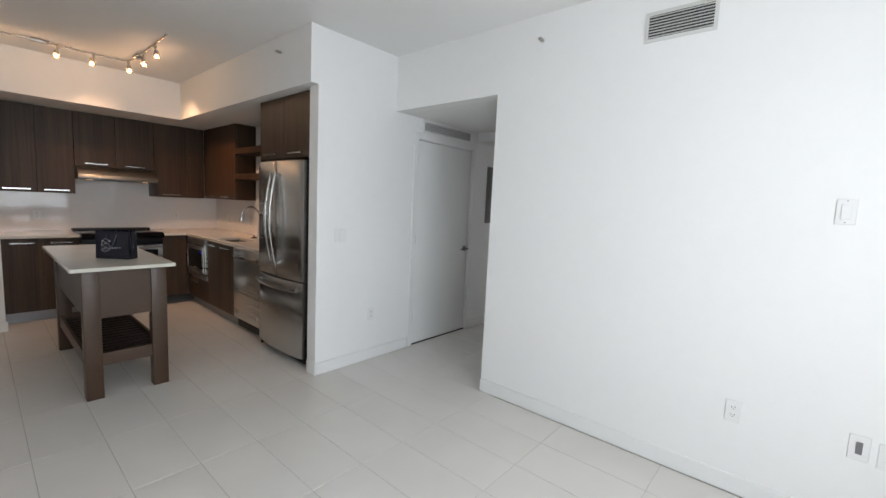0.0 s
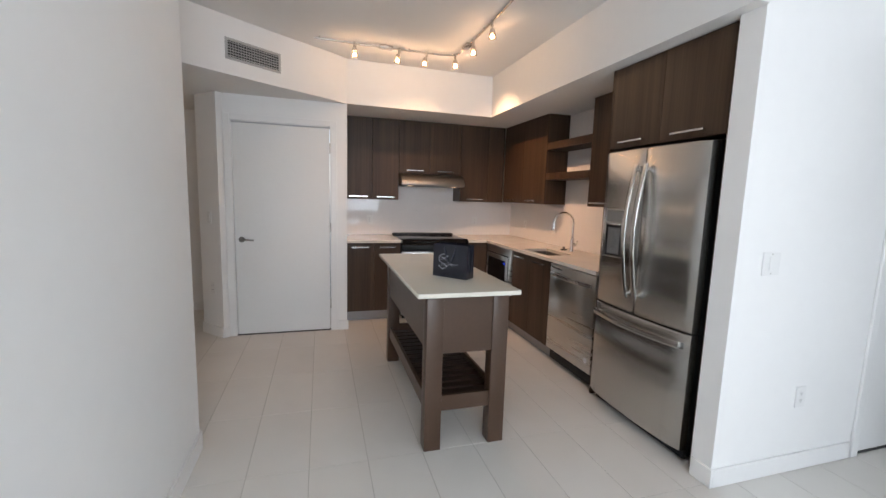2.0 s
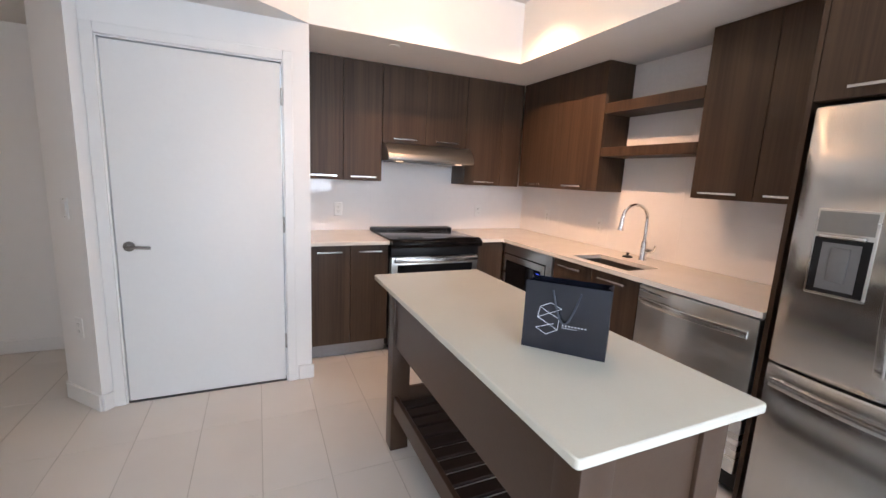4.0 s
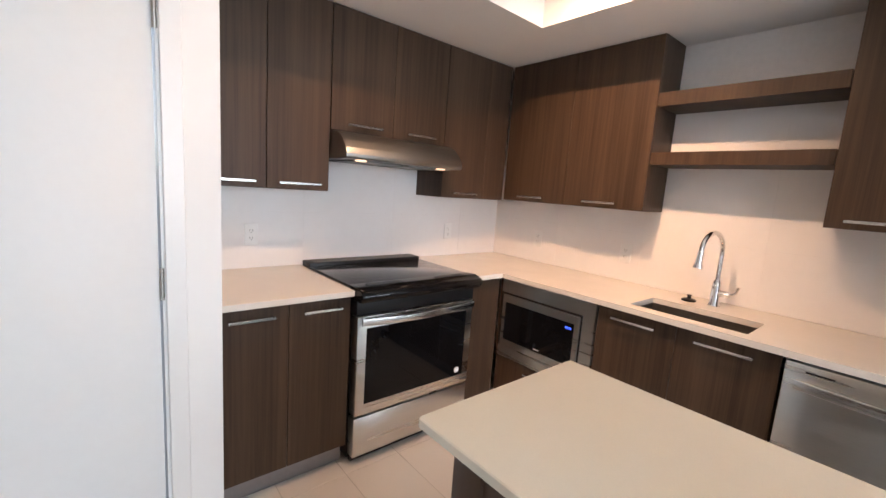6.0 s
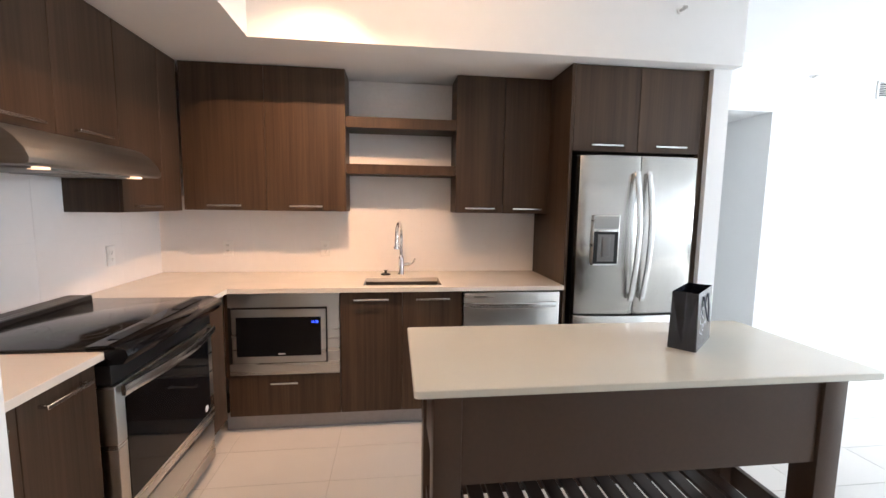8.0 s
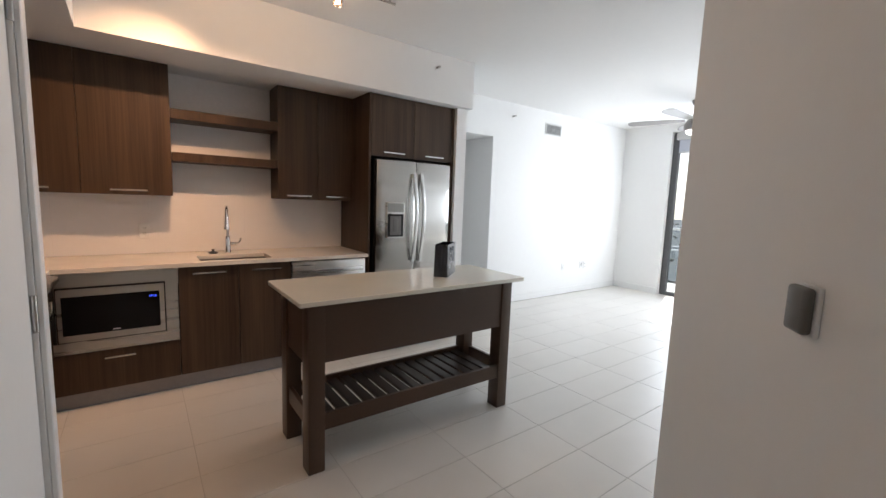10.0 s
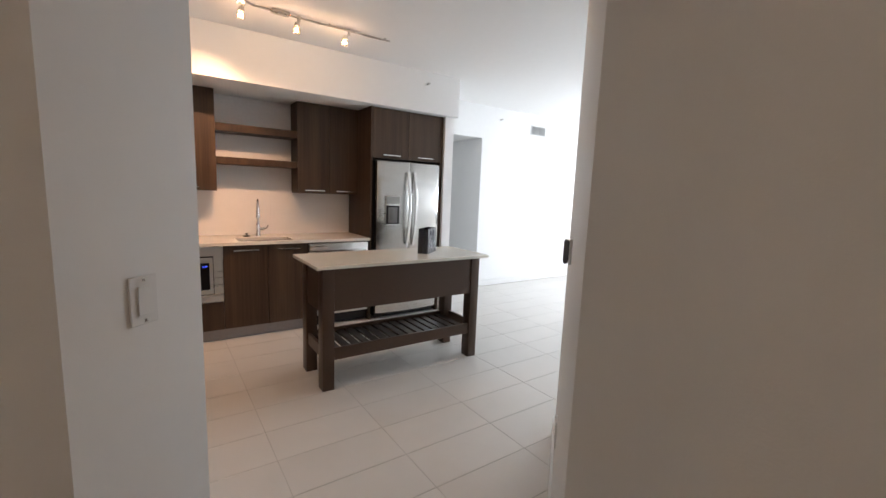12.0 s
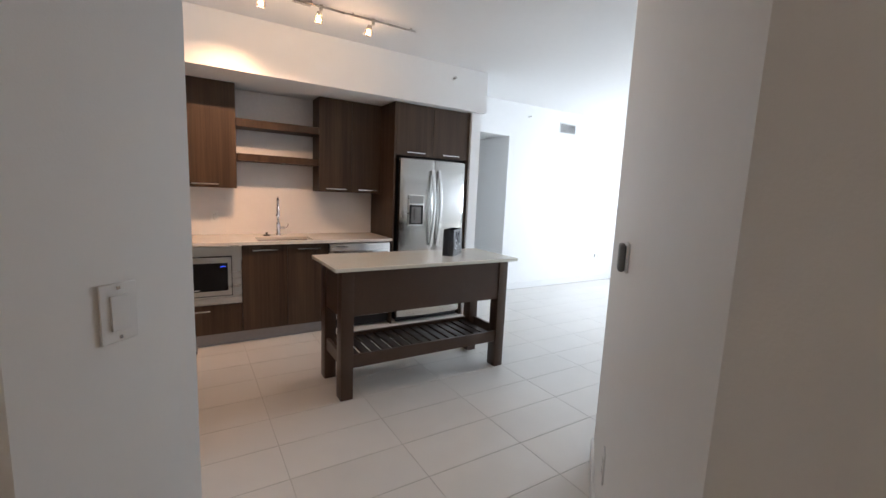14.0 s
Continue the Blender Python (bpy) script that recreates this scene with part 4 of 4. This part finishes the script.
bm = bmesh.new()


def ink_line(u0, z0, u1, z1, w=0.0010):
    a, b = Vector((u0, z0)), Vector((u1, z1))
    n = Vector((-(b - a).y, (b - a).x)).normalized() * w
    vs = []
    for p_ in (a + n, b + n, b - n, a - n):
        lean = bd * (1.0 - 0.1 * p_.y / bh)
        vs.append(bm.verts.new(bagpt(p_.x, lean + 0.0008, p_.y)))
    bm.faces.new(vs)


EMBLEM = {"a": (-0.044, 0.149), "b": (-0.011, 0.134), "c": (-0.079, 0.099), "d": (-0.074, 0.132), "e": (-0.016, 0.104),
          "f": (-0.018, 0.069), "g": (-0.050, 0.050), "h": (-0.082, 0.066), "i": (-0.044, 0.116), "j": (-0.030, 0.087)}
for pair_ in ("da", "ab", "bc", "cd", "di", "ie", "cf", "ef", "fg", "gh", "hj"):
    ink_line(*EMBLEM[pair_[0]], *EMBLEM[pair_[1]], 0.0008)
for k in range(8):
    ink_line(-0.006 + k * 0.0092, 0.086, -0.0015 + k * 0.0092, 0.086, 0.0017)
for k in range(9):
    ink_line(-0.006 + k * 0.005, 0.0785, -0.0025 + k * 0.005, 0.0785, 0.0008)
part("print", bm, INK, bag, "pale line emblem and small lettering bars")

# track light
tz = CH - 0.018
tr = thing("track_light", (-5.0, 1.5, CH), "L-shaped nickel ceiling track light with six lit glass spots", "track light")
bm = bmesh.new()
tube(bm, [(-5.04, 0.29, tz), (-5.06, 0.6, tz), (-5.065, 1.2, tz), (-5.06, 1.40, tz), (-5.04, 1.50, tz), (-4.95, 1.54, tz), (-4.5, 1.55, tz), (-3.88, 1.54, tz)], 0.0075, 10)
part("rail", bm, NICKEL, tr, "curved brushed nickel rail", True)
for dd in ((-5.09, -5.03, 0.83, 0.95), (-4.84, -4.71, 1.515, 1.575)):
    boxpart("connector", (*dd, tz - 0.012, tz + 0.014), NICKEL, tr, 0.006)
for px, py in ((-5.045, 0.33), (-5.065, 1.10), (-4.4, 1.55), (-3.92, 1.54)):
    bm = bmesh.new()
    cyl(bm, (px, py, tz), (px, py, CH), 0.006, seg=10)
    part("standoff", bm, NICKEL, tr, smooth=True)
HEADS = ((-5.06, 0.62, 0.0), (-5.065, 1.01, -0.3), (-5.065, 1.26, -0.3), (-5.03, 1.52, 0.2), (-4.64, 1.55, 0.2), (-4.24, 1.55, 0.4))
WATTS = (7, 10, 13, 44, 15, 10)
AIMS = ((-5.0, 0.5, 0.0), (-5.9, 1.1, 0.8), (-6.0, 1.45, 1.2), (-5.45, 2.57, 1.35), (-4.95, 2.5, 1.0), (-4.2, 2.0, 0.4))
for i, (hx, hy, lean) in enumerate(HEADS):
    hb = bmesh.new()
    cyl(hb, (hx, hy, tz - 0.030), (hx, hy, tz + 0.012), 0.012, seg=14)
    tip = Vector((hx - 0.06 * abs(lean), hy + 0.03 * lean, tz - 0.048))
    cyl(hb, (hx, hy, tz - 0.026), tip, 0.006, seg=10)
    way = Vector((-0.45 * abs(lean), 0.3 * lean, -1)).normalized()
    cyl(hb, tip - way * 0.012, tip + way * 0.016, 0.017, 0.023, seg=18)
    h = part("spot_head", hb, NICKEL, tr, "nickel lamp holder", True)
    gb = bmesh.new()
    cyl(gb, tip + way * 0.017, tip + way * 0.062, 0.024, 0.028, seg=20, caps=False)
    g = part("glass_shade", gb, LAMPG, h, "glass shade tinted amber for its warm glow", True)
    g.visible_shadow = False
    bb = bmesh.new()
    bmesh.ops.create_uvsphere(bb, u_segments=14, v_segments=10, radius=0.015, matrix=Matrix.Translation(tip + way * 0.040))
    b_ob = part("bulb", bb, BULB, h, "lit warm bulb", True)
    b_ob.visible_shadow = False
    ld = bpy.data.lights.new("spot_lamp", "SPOT")
    ld.energy, ld.color, ld.shadow_soft_size, ld.spot_size, ld.spot_blend = WATTS[i], (1.0, 0.56, 0.31), 0.012, radians(80), 1.0
    lo = new("spot_lamp", ld)
    lo.matrix_world = look(tip + way * 0.05, AIMS[i])
    ld = bpy.data.lights.new("bulb_glow", "POINT")
    ld.energy, ld.color, ld.shadow_soft_size = 0.28, (1.0, 0.55, 0.30), 0.02
    lo = new("bulb_glow", ld)
    lo.location = tip + way * 0.05
# weak fill spots added to imitate the orange reflection under the hood
for (lx, ly) in ((-6.0, 1.33), (-6.0, 1.84)):
    ld = bpy.data.lights.new("hood_fill", "SPOT")
    ld.energy, ld.color, ld.spot_size, ld.shadow_soft_size = 0.15, (1.0, 0.6, 0.4), radians(140), 0.025
    lo = new("hood_fill", ld)
    lo.location = (lx, ly, 1.512)

# ceiling fan
fan = thing("ceiling_fan", (0.17, 1.32, CH), "brushed nickel ceiling fan with grey blades and a lit white globe", "ceiling fan")
FC = (0.17, 1.32)
bm = bmesh.new()
lathe(bm, [(0.030, -0.07), (0.055, -0.05), (0.065, -0.012), (0.065, 0)], (*FC, CH), 24)
part("canopy", bm, FANM, fan, smooth=True)
bm = bmesh.new()
cyl(bm, (*FC, CH - 0.20), (*FC, CH - 0.06), 0.014)
part("downrod", bm, FANM, fan, smooth=True)
bm = bmesh.new()
lathe(bm, [(0.105, -0.36), (0.125, -0.345), (0.13, -0.29), (0.10, -0.24), (0.055, -0.19), (0.03, -0.16)], (*FC, CH), 32)
part("motor_housing", bm, FANM, fan, smooth=True)
bm = bmesh.new()
lathe(bm, [(0.02, -0.415), (0.07, -0.405), (0.098, -0.385), (0.104, -0.361)], (*FC, CH), 32)
part("globe", bm, FANG, fan, "lit white glass globe", True)
for k in range(5):
    a = radians(36 + 72 * k)
    bm = bmesh.new()
    prof = ((0.12, 0.028), (0.20, 0.045), (0.50, 0.066), (0.72, 0.064), (0.77, 0.035))
    top, bot = [], []
    for sgn in (1, -1):
        for r_, w_ in (prof if sgn > 0 else prof[::-1]):
            for lst, dz in ((top, 0.003), (bot, -0.003)):
                lst.append(bm.verts.new((FC[0] + r_ * math.cos(a) - sgn * w_ * math.sin(a), FC[1] + r_ * math.sin(a) + sgn * w_ * math.cos(a), CH - 0.235 + dz + sgn * w_ * 0.2)))
    bm.faces.new(top)
    bm.faces.new(bot[::-1])
    n = len(top)
    for q in range(n):
        bm.faces.new((top[q], bot[q], bot[(q + 1) % n], top[(q + 1) % n]))
    part("blade", bm, FANB, fan)


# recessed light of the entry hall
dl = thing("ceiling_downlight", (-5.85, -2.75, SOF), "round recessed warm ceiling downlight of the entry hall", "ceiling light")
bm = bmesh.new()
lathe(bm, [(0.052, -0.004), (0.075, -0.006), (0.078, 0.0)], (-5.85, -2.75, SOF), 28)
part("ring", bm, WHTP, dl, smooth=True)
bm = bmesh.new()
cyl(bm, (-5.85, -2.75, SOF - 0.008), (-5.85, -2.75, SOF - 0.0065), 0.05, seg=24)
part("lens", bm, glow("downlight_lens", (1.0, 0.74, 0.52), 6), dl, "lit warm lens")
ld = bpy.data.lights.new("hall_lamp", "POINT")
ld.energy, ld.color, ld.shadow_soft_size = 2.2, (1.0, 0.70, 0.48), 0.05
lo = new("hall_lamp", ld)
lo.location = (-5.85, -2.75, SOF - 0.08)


# unseen fill lamp flush on the end wall, added to brighten the side hall
ld = bpy.data.lights.new("side_hall_fill", "AREA")
ld.shape, ld.size, ld.size_y, ld.energy, ld.color = "RECTANGLE", 0.8, 1.5, 1.8, (0.98, 0.97, 1.0)
lo = new("side_hall_fill", ld)
lo.matrix_world = look((-2.13, 5.68, 1.1), (-2.13, 3, 1.1))

# ---- wall fittings ----
class Frame:
    """A flat patch of wall: origin, direction along it, outward normal."""
    def __init__(self, x, y, along, out):
        self.o, self.a, self.n = Vector((x, y, 0)), Vector((*along, 0)).normalized(), Vector((*out, 0)).normalized()

    def box(self, bm, a0, a1, z0, z1, d0, d1):
        vs = [bm.verts.new(self.o + self.a * a + self.n * d + Vector((0, 0, z))) for a in (a0, a1) for d in (d0, d1) for z in (z0, z1)]
        for f_ in ((0, 1, 3, 2), (4, 6, 7, 5), (0, 4, 5, 1), (2, 3, 7, 6), (0, 2, 6, 4), (1, 5, 7, 3)):
            bm.faces.new([vs[i] for i in f_])


def plate(name, fr_, z, label, category, w=0.07, h=0.115, kind_="outlet", colour=None):
    t_ = thing(name, fr_.o + Vector((0, 0, z)), label, category, "wall plates")
    bm = bmesh.new()
    fr_.box(bm, -w / 2, w / 2, z - h / 2, z + h / 2, 0, 0.0058)
    bev(bm, 0.002, 1)
    part("cover_plate", bm, colour or WHTP, t_, smooth=True)
    if kind_ == "outlet":
        for dz in (-0.02, 0.02):
            bm = bmesh.new()
            fr_.box(bm, -0.017, 0.017, z + dz - 0.014, z + dz + 0.014, 0.006, 0.0075)
            o = part("socket", bm, colour or WHTP, t_)
            bm = bmesh.new()
            for s in (-1, 1):
                fr_.box(bm, s * 0.007 - 0.0012, s * 0.007 + 0.0012, z + dz - 0.002, z + dz + 0.007, 0.0076, 0.008)
            fr_.box(bm, -0.0022, 0.0022, z + dz - 0.010, z + dz - 0.006, 0.0076, 0.008)
            part("slots", bm, BLKP, o)
    elif kind_ == "switch":
        bm = bmesh.new()
        fr_.box(bm, -0.017, 0.017, z - 0.034, z + 0.034, 0.006, 0.010)
        bev(bm, 0.001, 1)
        part("rocker", bm, WHTP, t_, smooth=True)
        for dz in (-0.048, 0.048):
            bm = bmesh.new()
            fr_.box(bm, -0.003, 0.003, z + dz - 0.003, z + dz + 0.003, 0.006, 0.0072)
            part("screw", bm, NICKEL, t_)
    elif kind_ == "data":
        bm = bmesh.new()
        fr_.box(bm, -0.011, 0.011, z - 0.028, z + 0.028, 0.006, 0.0085)
        part("jack", bm, GREYP, t_)
    return t_


NWF = lambda x: Frame(x, NW, (1, 0), (0, -1))
plate("light_switch", NWF(0.31), 1.485, "white rocker switch plate on the living room wall", "light switch", kind_="switch")
plate("outlet", NWF(0.48), 1.485, "white outlet with a dark socket on the living room wall", "outlet")
plate("outlet", NWF(0.0), 0.437, "white outlet low on the living room wall", "outlet")
plate("outlet", NWF(0.465), 0.44, "white data outlet low on the living room wall", "outlet", kind_="data")
plate("outlet", NWF(0.56), 0.43, "white outlet low on the living room wall by the corner", "outlet")
plate("light_switch", Frame(-2.69, 2.42, (0, -1), (1, 0)), 1.14, "white double switch plate on the wall beside the fridge", "light switch", w=0.115, kind_="switch")
plate("outlet", Frame(-2.69, 2.76, (0, -1), (1, 0)), 0.42, "white outlet low on the wall beside the fridge", "outlet")
plate("outlet", Frame(-2.57, -0.3188, (-1, 0), (0, 1)), 0.43, "white outlet low on the living room side wall", "outlet")
DG = (Vector(HC2) - Vector(HC)).normalized()
DN = Vector((DG.y, -DG.x)) if Vector((DG.y, -DG.x)).x > 0 and Vector((DG.y, -DG.x)).y < 0 else Vector((-DG.y, DG.x))
plate("light_switch", Frame(HC[0] + DG.x * 0.170, HC[1] + DG.y * 0.170, DG, DN), 1.157, "white rocker switch plate on the angled hall corner", "light switch", kind_="switch")
plate("outlet", Frame(HC[0] + DG.x * 0.15, HC[1] + DG.y * 0.15, DG, DN), 0.48, "white outlet low on the angled hall corner", "outlet")
SD = (Vector(SLOPE[1]) - Vector(SLOPE[0])).normalized()
SN = Vector((SD.y, -SD.x))
tp = Vector(SLOPE[0]) + SD * 0.863
tf = Frame(tp.x, tp.y, SD, SN)
lo_ = Vector(SLOPE[0]) + SD * 0.775
plate("outlet", Frame(lo_.x, lo_.y, SD, SN), 0.45, "white outlet low on the angled hall wall", "outlet")
th = thing("thermostat", (tp.x, tp.y, 1.24), "small grey and white thermostat on the angled hall wall", "thermostat")
bm = bmesh.new()
tf.box(bm, -0.034, 0.034, 1.182, 1.276, 0, 0.010)
bev(bm, 0.004, 2)
part("back_plate", bm, WHTP, th, smooth=True)
bm = bmesh.new()
tf.box(bm, -0.031, 0.031, 1.185, 1.273, 0.010, 0.030)
bev(bm, 0.008, 3)
part("face", bm, GREYP, th, "dark grey face", True)
for fr_, z_, lb in ((Frame(-6.431 + 0.006, 0.91, (0, -1), (1, 0)), 1.10, "white outlet on the backsplash beside the stove"), (Frame(-6.425, 2.30, (0, -1), (1, 0)), 1.10, "white outlet on the backsplash behind the corner")):
    plate("outlet", fr_, z_, lb, "outlet")
for xx in (-5.98, -5.30):
    plate("outlet", Frame(xx, 2.825, (1, 0), (0, -1)), 1.09, "white outlet on the backsplash behind the worktop", "outlet")


def grille(name, fr_, w, z0, z1, label, upright=False, n=10, dark=GAPSHADE, face=None):
    t_ = thing(name, fr_.o + Vector((0, 0, z0)), label, "air vent", "air vents")
    face = face or VENTM
    # flat dark sheet in place of the shaded duct behind the slats
    bm = bmesh.new()
    fr_.box(bm, -w / 2 + 0.01, w / 2 - 0.01, z0 + 0.01, z1 - 0.01, 0.001, 0.002)
    part("backing", bm, dark, t_)
    bm = bmesh.new()
    b = 0.018
    fr_.box(bm, -w / 2, w / 2, z0, z0 + b, 0, 0.0092)
    fr_.box(bm, -w / 2, w / 2, z1 - b, z1, 0, 0.0092)
    fr_.box(bm, -w / 2, -w / 2 + b, z0 + b, z1 - b, 0, 0.0092)
    fr_.box(bm, w / 2 - b, w / 2, z0 + b, z1 - b, 0, 0.0092)
    part("frame", bm, face, t_)
    for i in range(n):
        z = z0 + b + (i + 0.5) * (z1 - z0 - 2 * b) / n
        bm = bmesh.new()
        vs = [bm.verts.new(fr_.o + fr_.a * a + fr_.n * d_ + Vector((0, 0, zz))) for a in (-w / 2 + b, w / 2 - b) for d_, zz in ((0.002, z + 0.005), (0.009, z - 0.003), (0.009, z - 0.0045), (0.002, z + 0.0035))]
        for q in range(4):
            bm.faces.new((vs[q], vs[(q + 1) % 4], vs[4 + (q + 1) % 4], vs[4 + q]))
        bm.faces.new(vs[:4][::-1])
        bm.faces.new(vs[4:])
        part("slat", bm, face, t_)
    if upright:
        bm = bmesh.new()
        m_ = int(w / 0.022)
        for i in range(1, m_):
            a = -w / 2 + b + i * (w - 2 * b) / m_
            fr_.box(bm, a - 0.0012, a + 0.0012, z0 + b, z1 - b, 0.0025, 0.0075)
        part("upright_bars", bm, face, t_)
    return t_


grille("air_vent", NWF(-0.44), 0.35, 2.39, 2.55, "white louvred supply vent high on the living room wall", n=8)
va, vb = Vector((-5.10, -0.02)), Vector((-4.86, -0.33))
vdir = (vb - va).normalized()
vn = Vector((-vdir.y, vdir.x)) if -vdir.y > 0 else Vector((vdir.y, -vdir.x))
vmid = Vector((-4.985, -0.17))
grille("air_vent", Frame(vmid.x, vmid.y, vdir, vn), 0.46, 2.40, 2.555, "dark supply grille on the curved soffit above the hall", upright=True, n=6, face=VENTG)
grille("air_vent", Frame(-2.69, 3.72, (0, -1), (1, 0)), 0.76, 2.115, 2.235, "wide white return air grille above the utility door", n=5, dark=PANELM, face=TRIM)
pn = thing("electric_panel", (-2.69, 4.62, 1.2), "closed grey electric panel door on the side hall wall", "electric panel")
boxpart("frame", (-2.689, -2.680, 4.44, 4.82, 1.235, 1.895), PANELM, pn, 0.002)
boxpart("door", (-2.680, -2.672, 4.47, 4.79, 1.265, 1.865), PANELM, pn, 0.002)
boxpart("latch", (-2.672, -2.668, 4.75, 4.77, 1.52, 1.57), BLKP, pn)

# the open door in the side hall
dC = thing("door_3", (-2.35, 4.38, 0), "open flush white door in the side hall with a nickel lever", "door", kind="structure")
ang = radians(28)
ca, sa = math.cos(ang), math.sin(ang)
bm = bmesh.new()
fC = Frame(-2.35, 4.38, (ca, sa), (sa, -ca))
fC.box(bm, 0, 0.74, 0.012, 2.03, -0.04, 0)
bev(bm, 0.002, 1)
part("door_leaf", bm, DOORP, dC, smooth=True)
bm = bmesh.new()
p0 = Vector((-2.35, 4.38, 0.95)) + Vector((ca, sa, 0)) * 0.065
nn = Vector((sa, -ca, 0))
cyl(bm, p0, p0 + nn * 0.010, 0.028, seg=20)
cyl(bm, p0, p0 + nn * 0.045, 0.011, seg=12)
tube(bm, [p0 + nn * 0.045 + Vector((ca, sa, 0)) * s for s in (-0.005, 0.04, 0.08, 0.11)], 0.0085)
part("door_handle", bm, NICKEL, dC, "satin nickel lever handle", True)

for (px, py, pz, n_) in ((-3.12, 2.128, 2.58, (0, -1)), (-1.26, NW, 2.545, (0, -1))):
    s_ = thing("sprinkler", (px, py, pz), "small sidewall fire sprinkler head with a round cover", "sprinkler", "sprinklers")
    bm = bmesh.new()
    cyl(bm, (px, py, pz), (px, py - 0.005, pz), 0.019, seg=24)
    part("escutcheon", bm, WHTP, s_, smooth=True)
    bm = bmesh.new()
    cyl(bm, (px, py - 0.006, pz), (px, py - 0.035, pz), 0.010, seg=12)
    add_box(bm, px - 0.013, px + 0.013, py - 0.048, py - 0.044, pz - 0.004, pz + 0.010)
    add_box(bm, px - 0.011, px - 0.008, py - 0.046, py - 0.03, pz - 0.003, pz + 0.003)
    add_box(bm, px + 0.008, px + 0.011, py - 0.046, py - 0.03, pz - 0.003, pz + 0.003)
    part("nozzle", bm, NICKEL, s_, "metal sprinkler nozzle", True)

sc = thing("sprinkler", (-5.68, 1.16, SOF), "small flat white concealed sprinkler cover under the soffit", "sprinkler", "sprinklers")
bm = bmesh.new()
cyl(bm, (-5.68, 1.16, SOF - 0.006), (-5.68, 1.16, SOF), 0.036, seg=28)
part("cover", bm, WHTP, sc, smooth=True)

# ---- floor tiles, last ----
floor = thing("floor", (-2, 0, 0), "pale beige porcelain tile floor laid in straight rows", "floor", kind="structure")
boxpart("grout_bed", (-6.72, 1.46, -4.12, 5.82, -0.12, -0.0018), GROUT, floor)
FTX, FTY = 0.604, 0.301
tbm = bmesh.new()
add_box(tbm, 0.0012, FTX - 0.0012, 0.0018, FTY - 0.0018, -0.008, 0.0)
bev(tbm, 0.0009, 1, lambda e: abs(e.verts[0].co.z) < 1e-6 and abs(e.verts[1].co.z) < 1e-6)
tile_mesh = finish(tbm, "tile", TILE)
base = at_of(floor)


def tiled(x, y):
    cx, cy = x + FTX / 2, y + FTY / 2
    if cy > 3.1:
        return -3.2 < cx < -1.3 and cy < 5.9
    if cy > 0.45:
        return cx > -6.1
    if cy > -0.6:
        return cx > -5.8
    return cx < -3.7 + 0.3 + 1.3 * (cy + 0.6) * 1.0 and cx > -7.1 and cy > -4.1


for i in range(-3, 13):
    for j in range(-13, 22):
        x, y = -5.130 + FTX * i, -0.040 + FTY * j
        if tiled(x, y):
            o = new("tile", tile_mesh)
            o.location = Vector((x, y, 0)) - base
            o.parent = floor
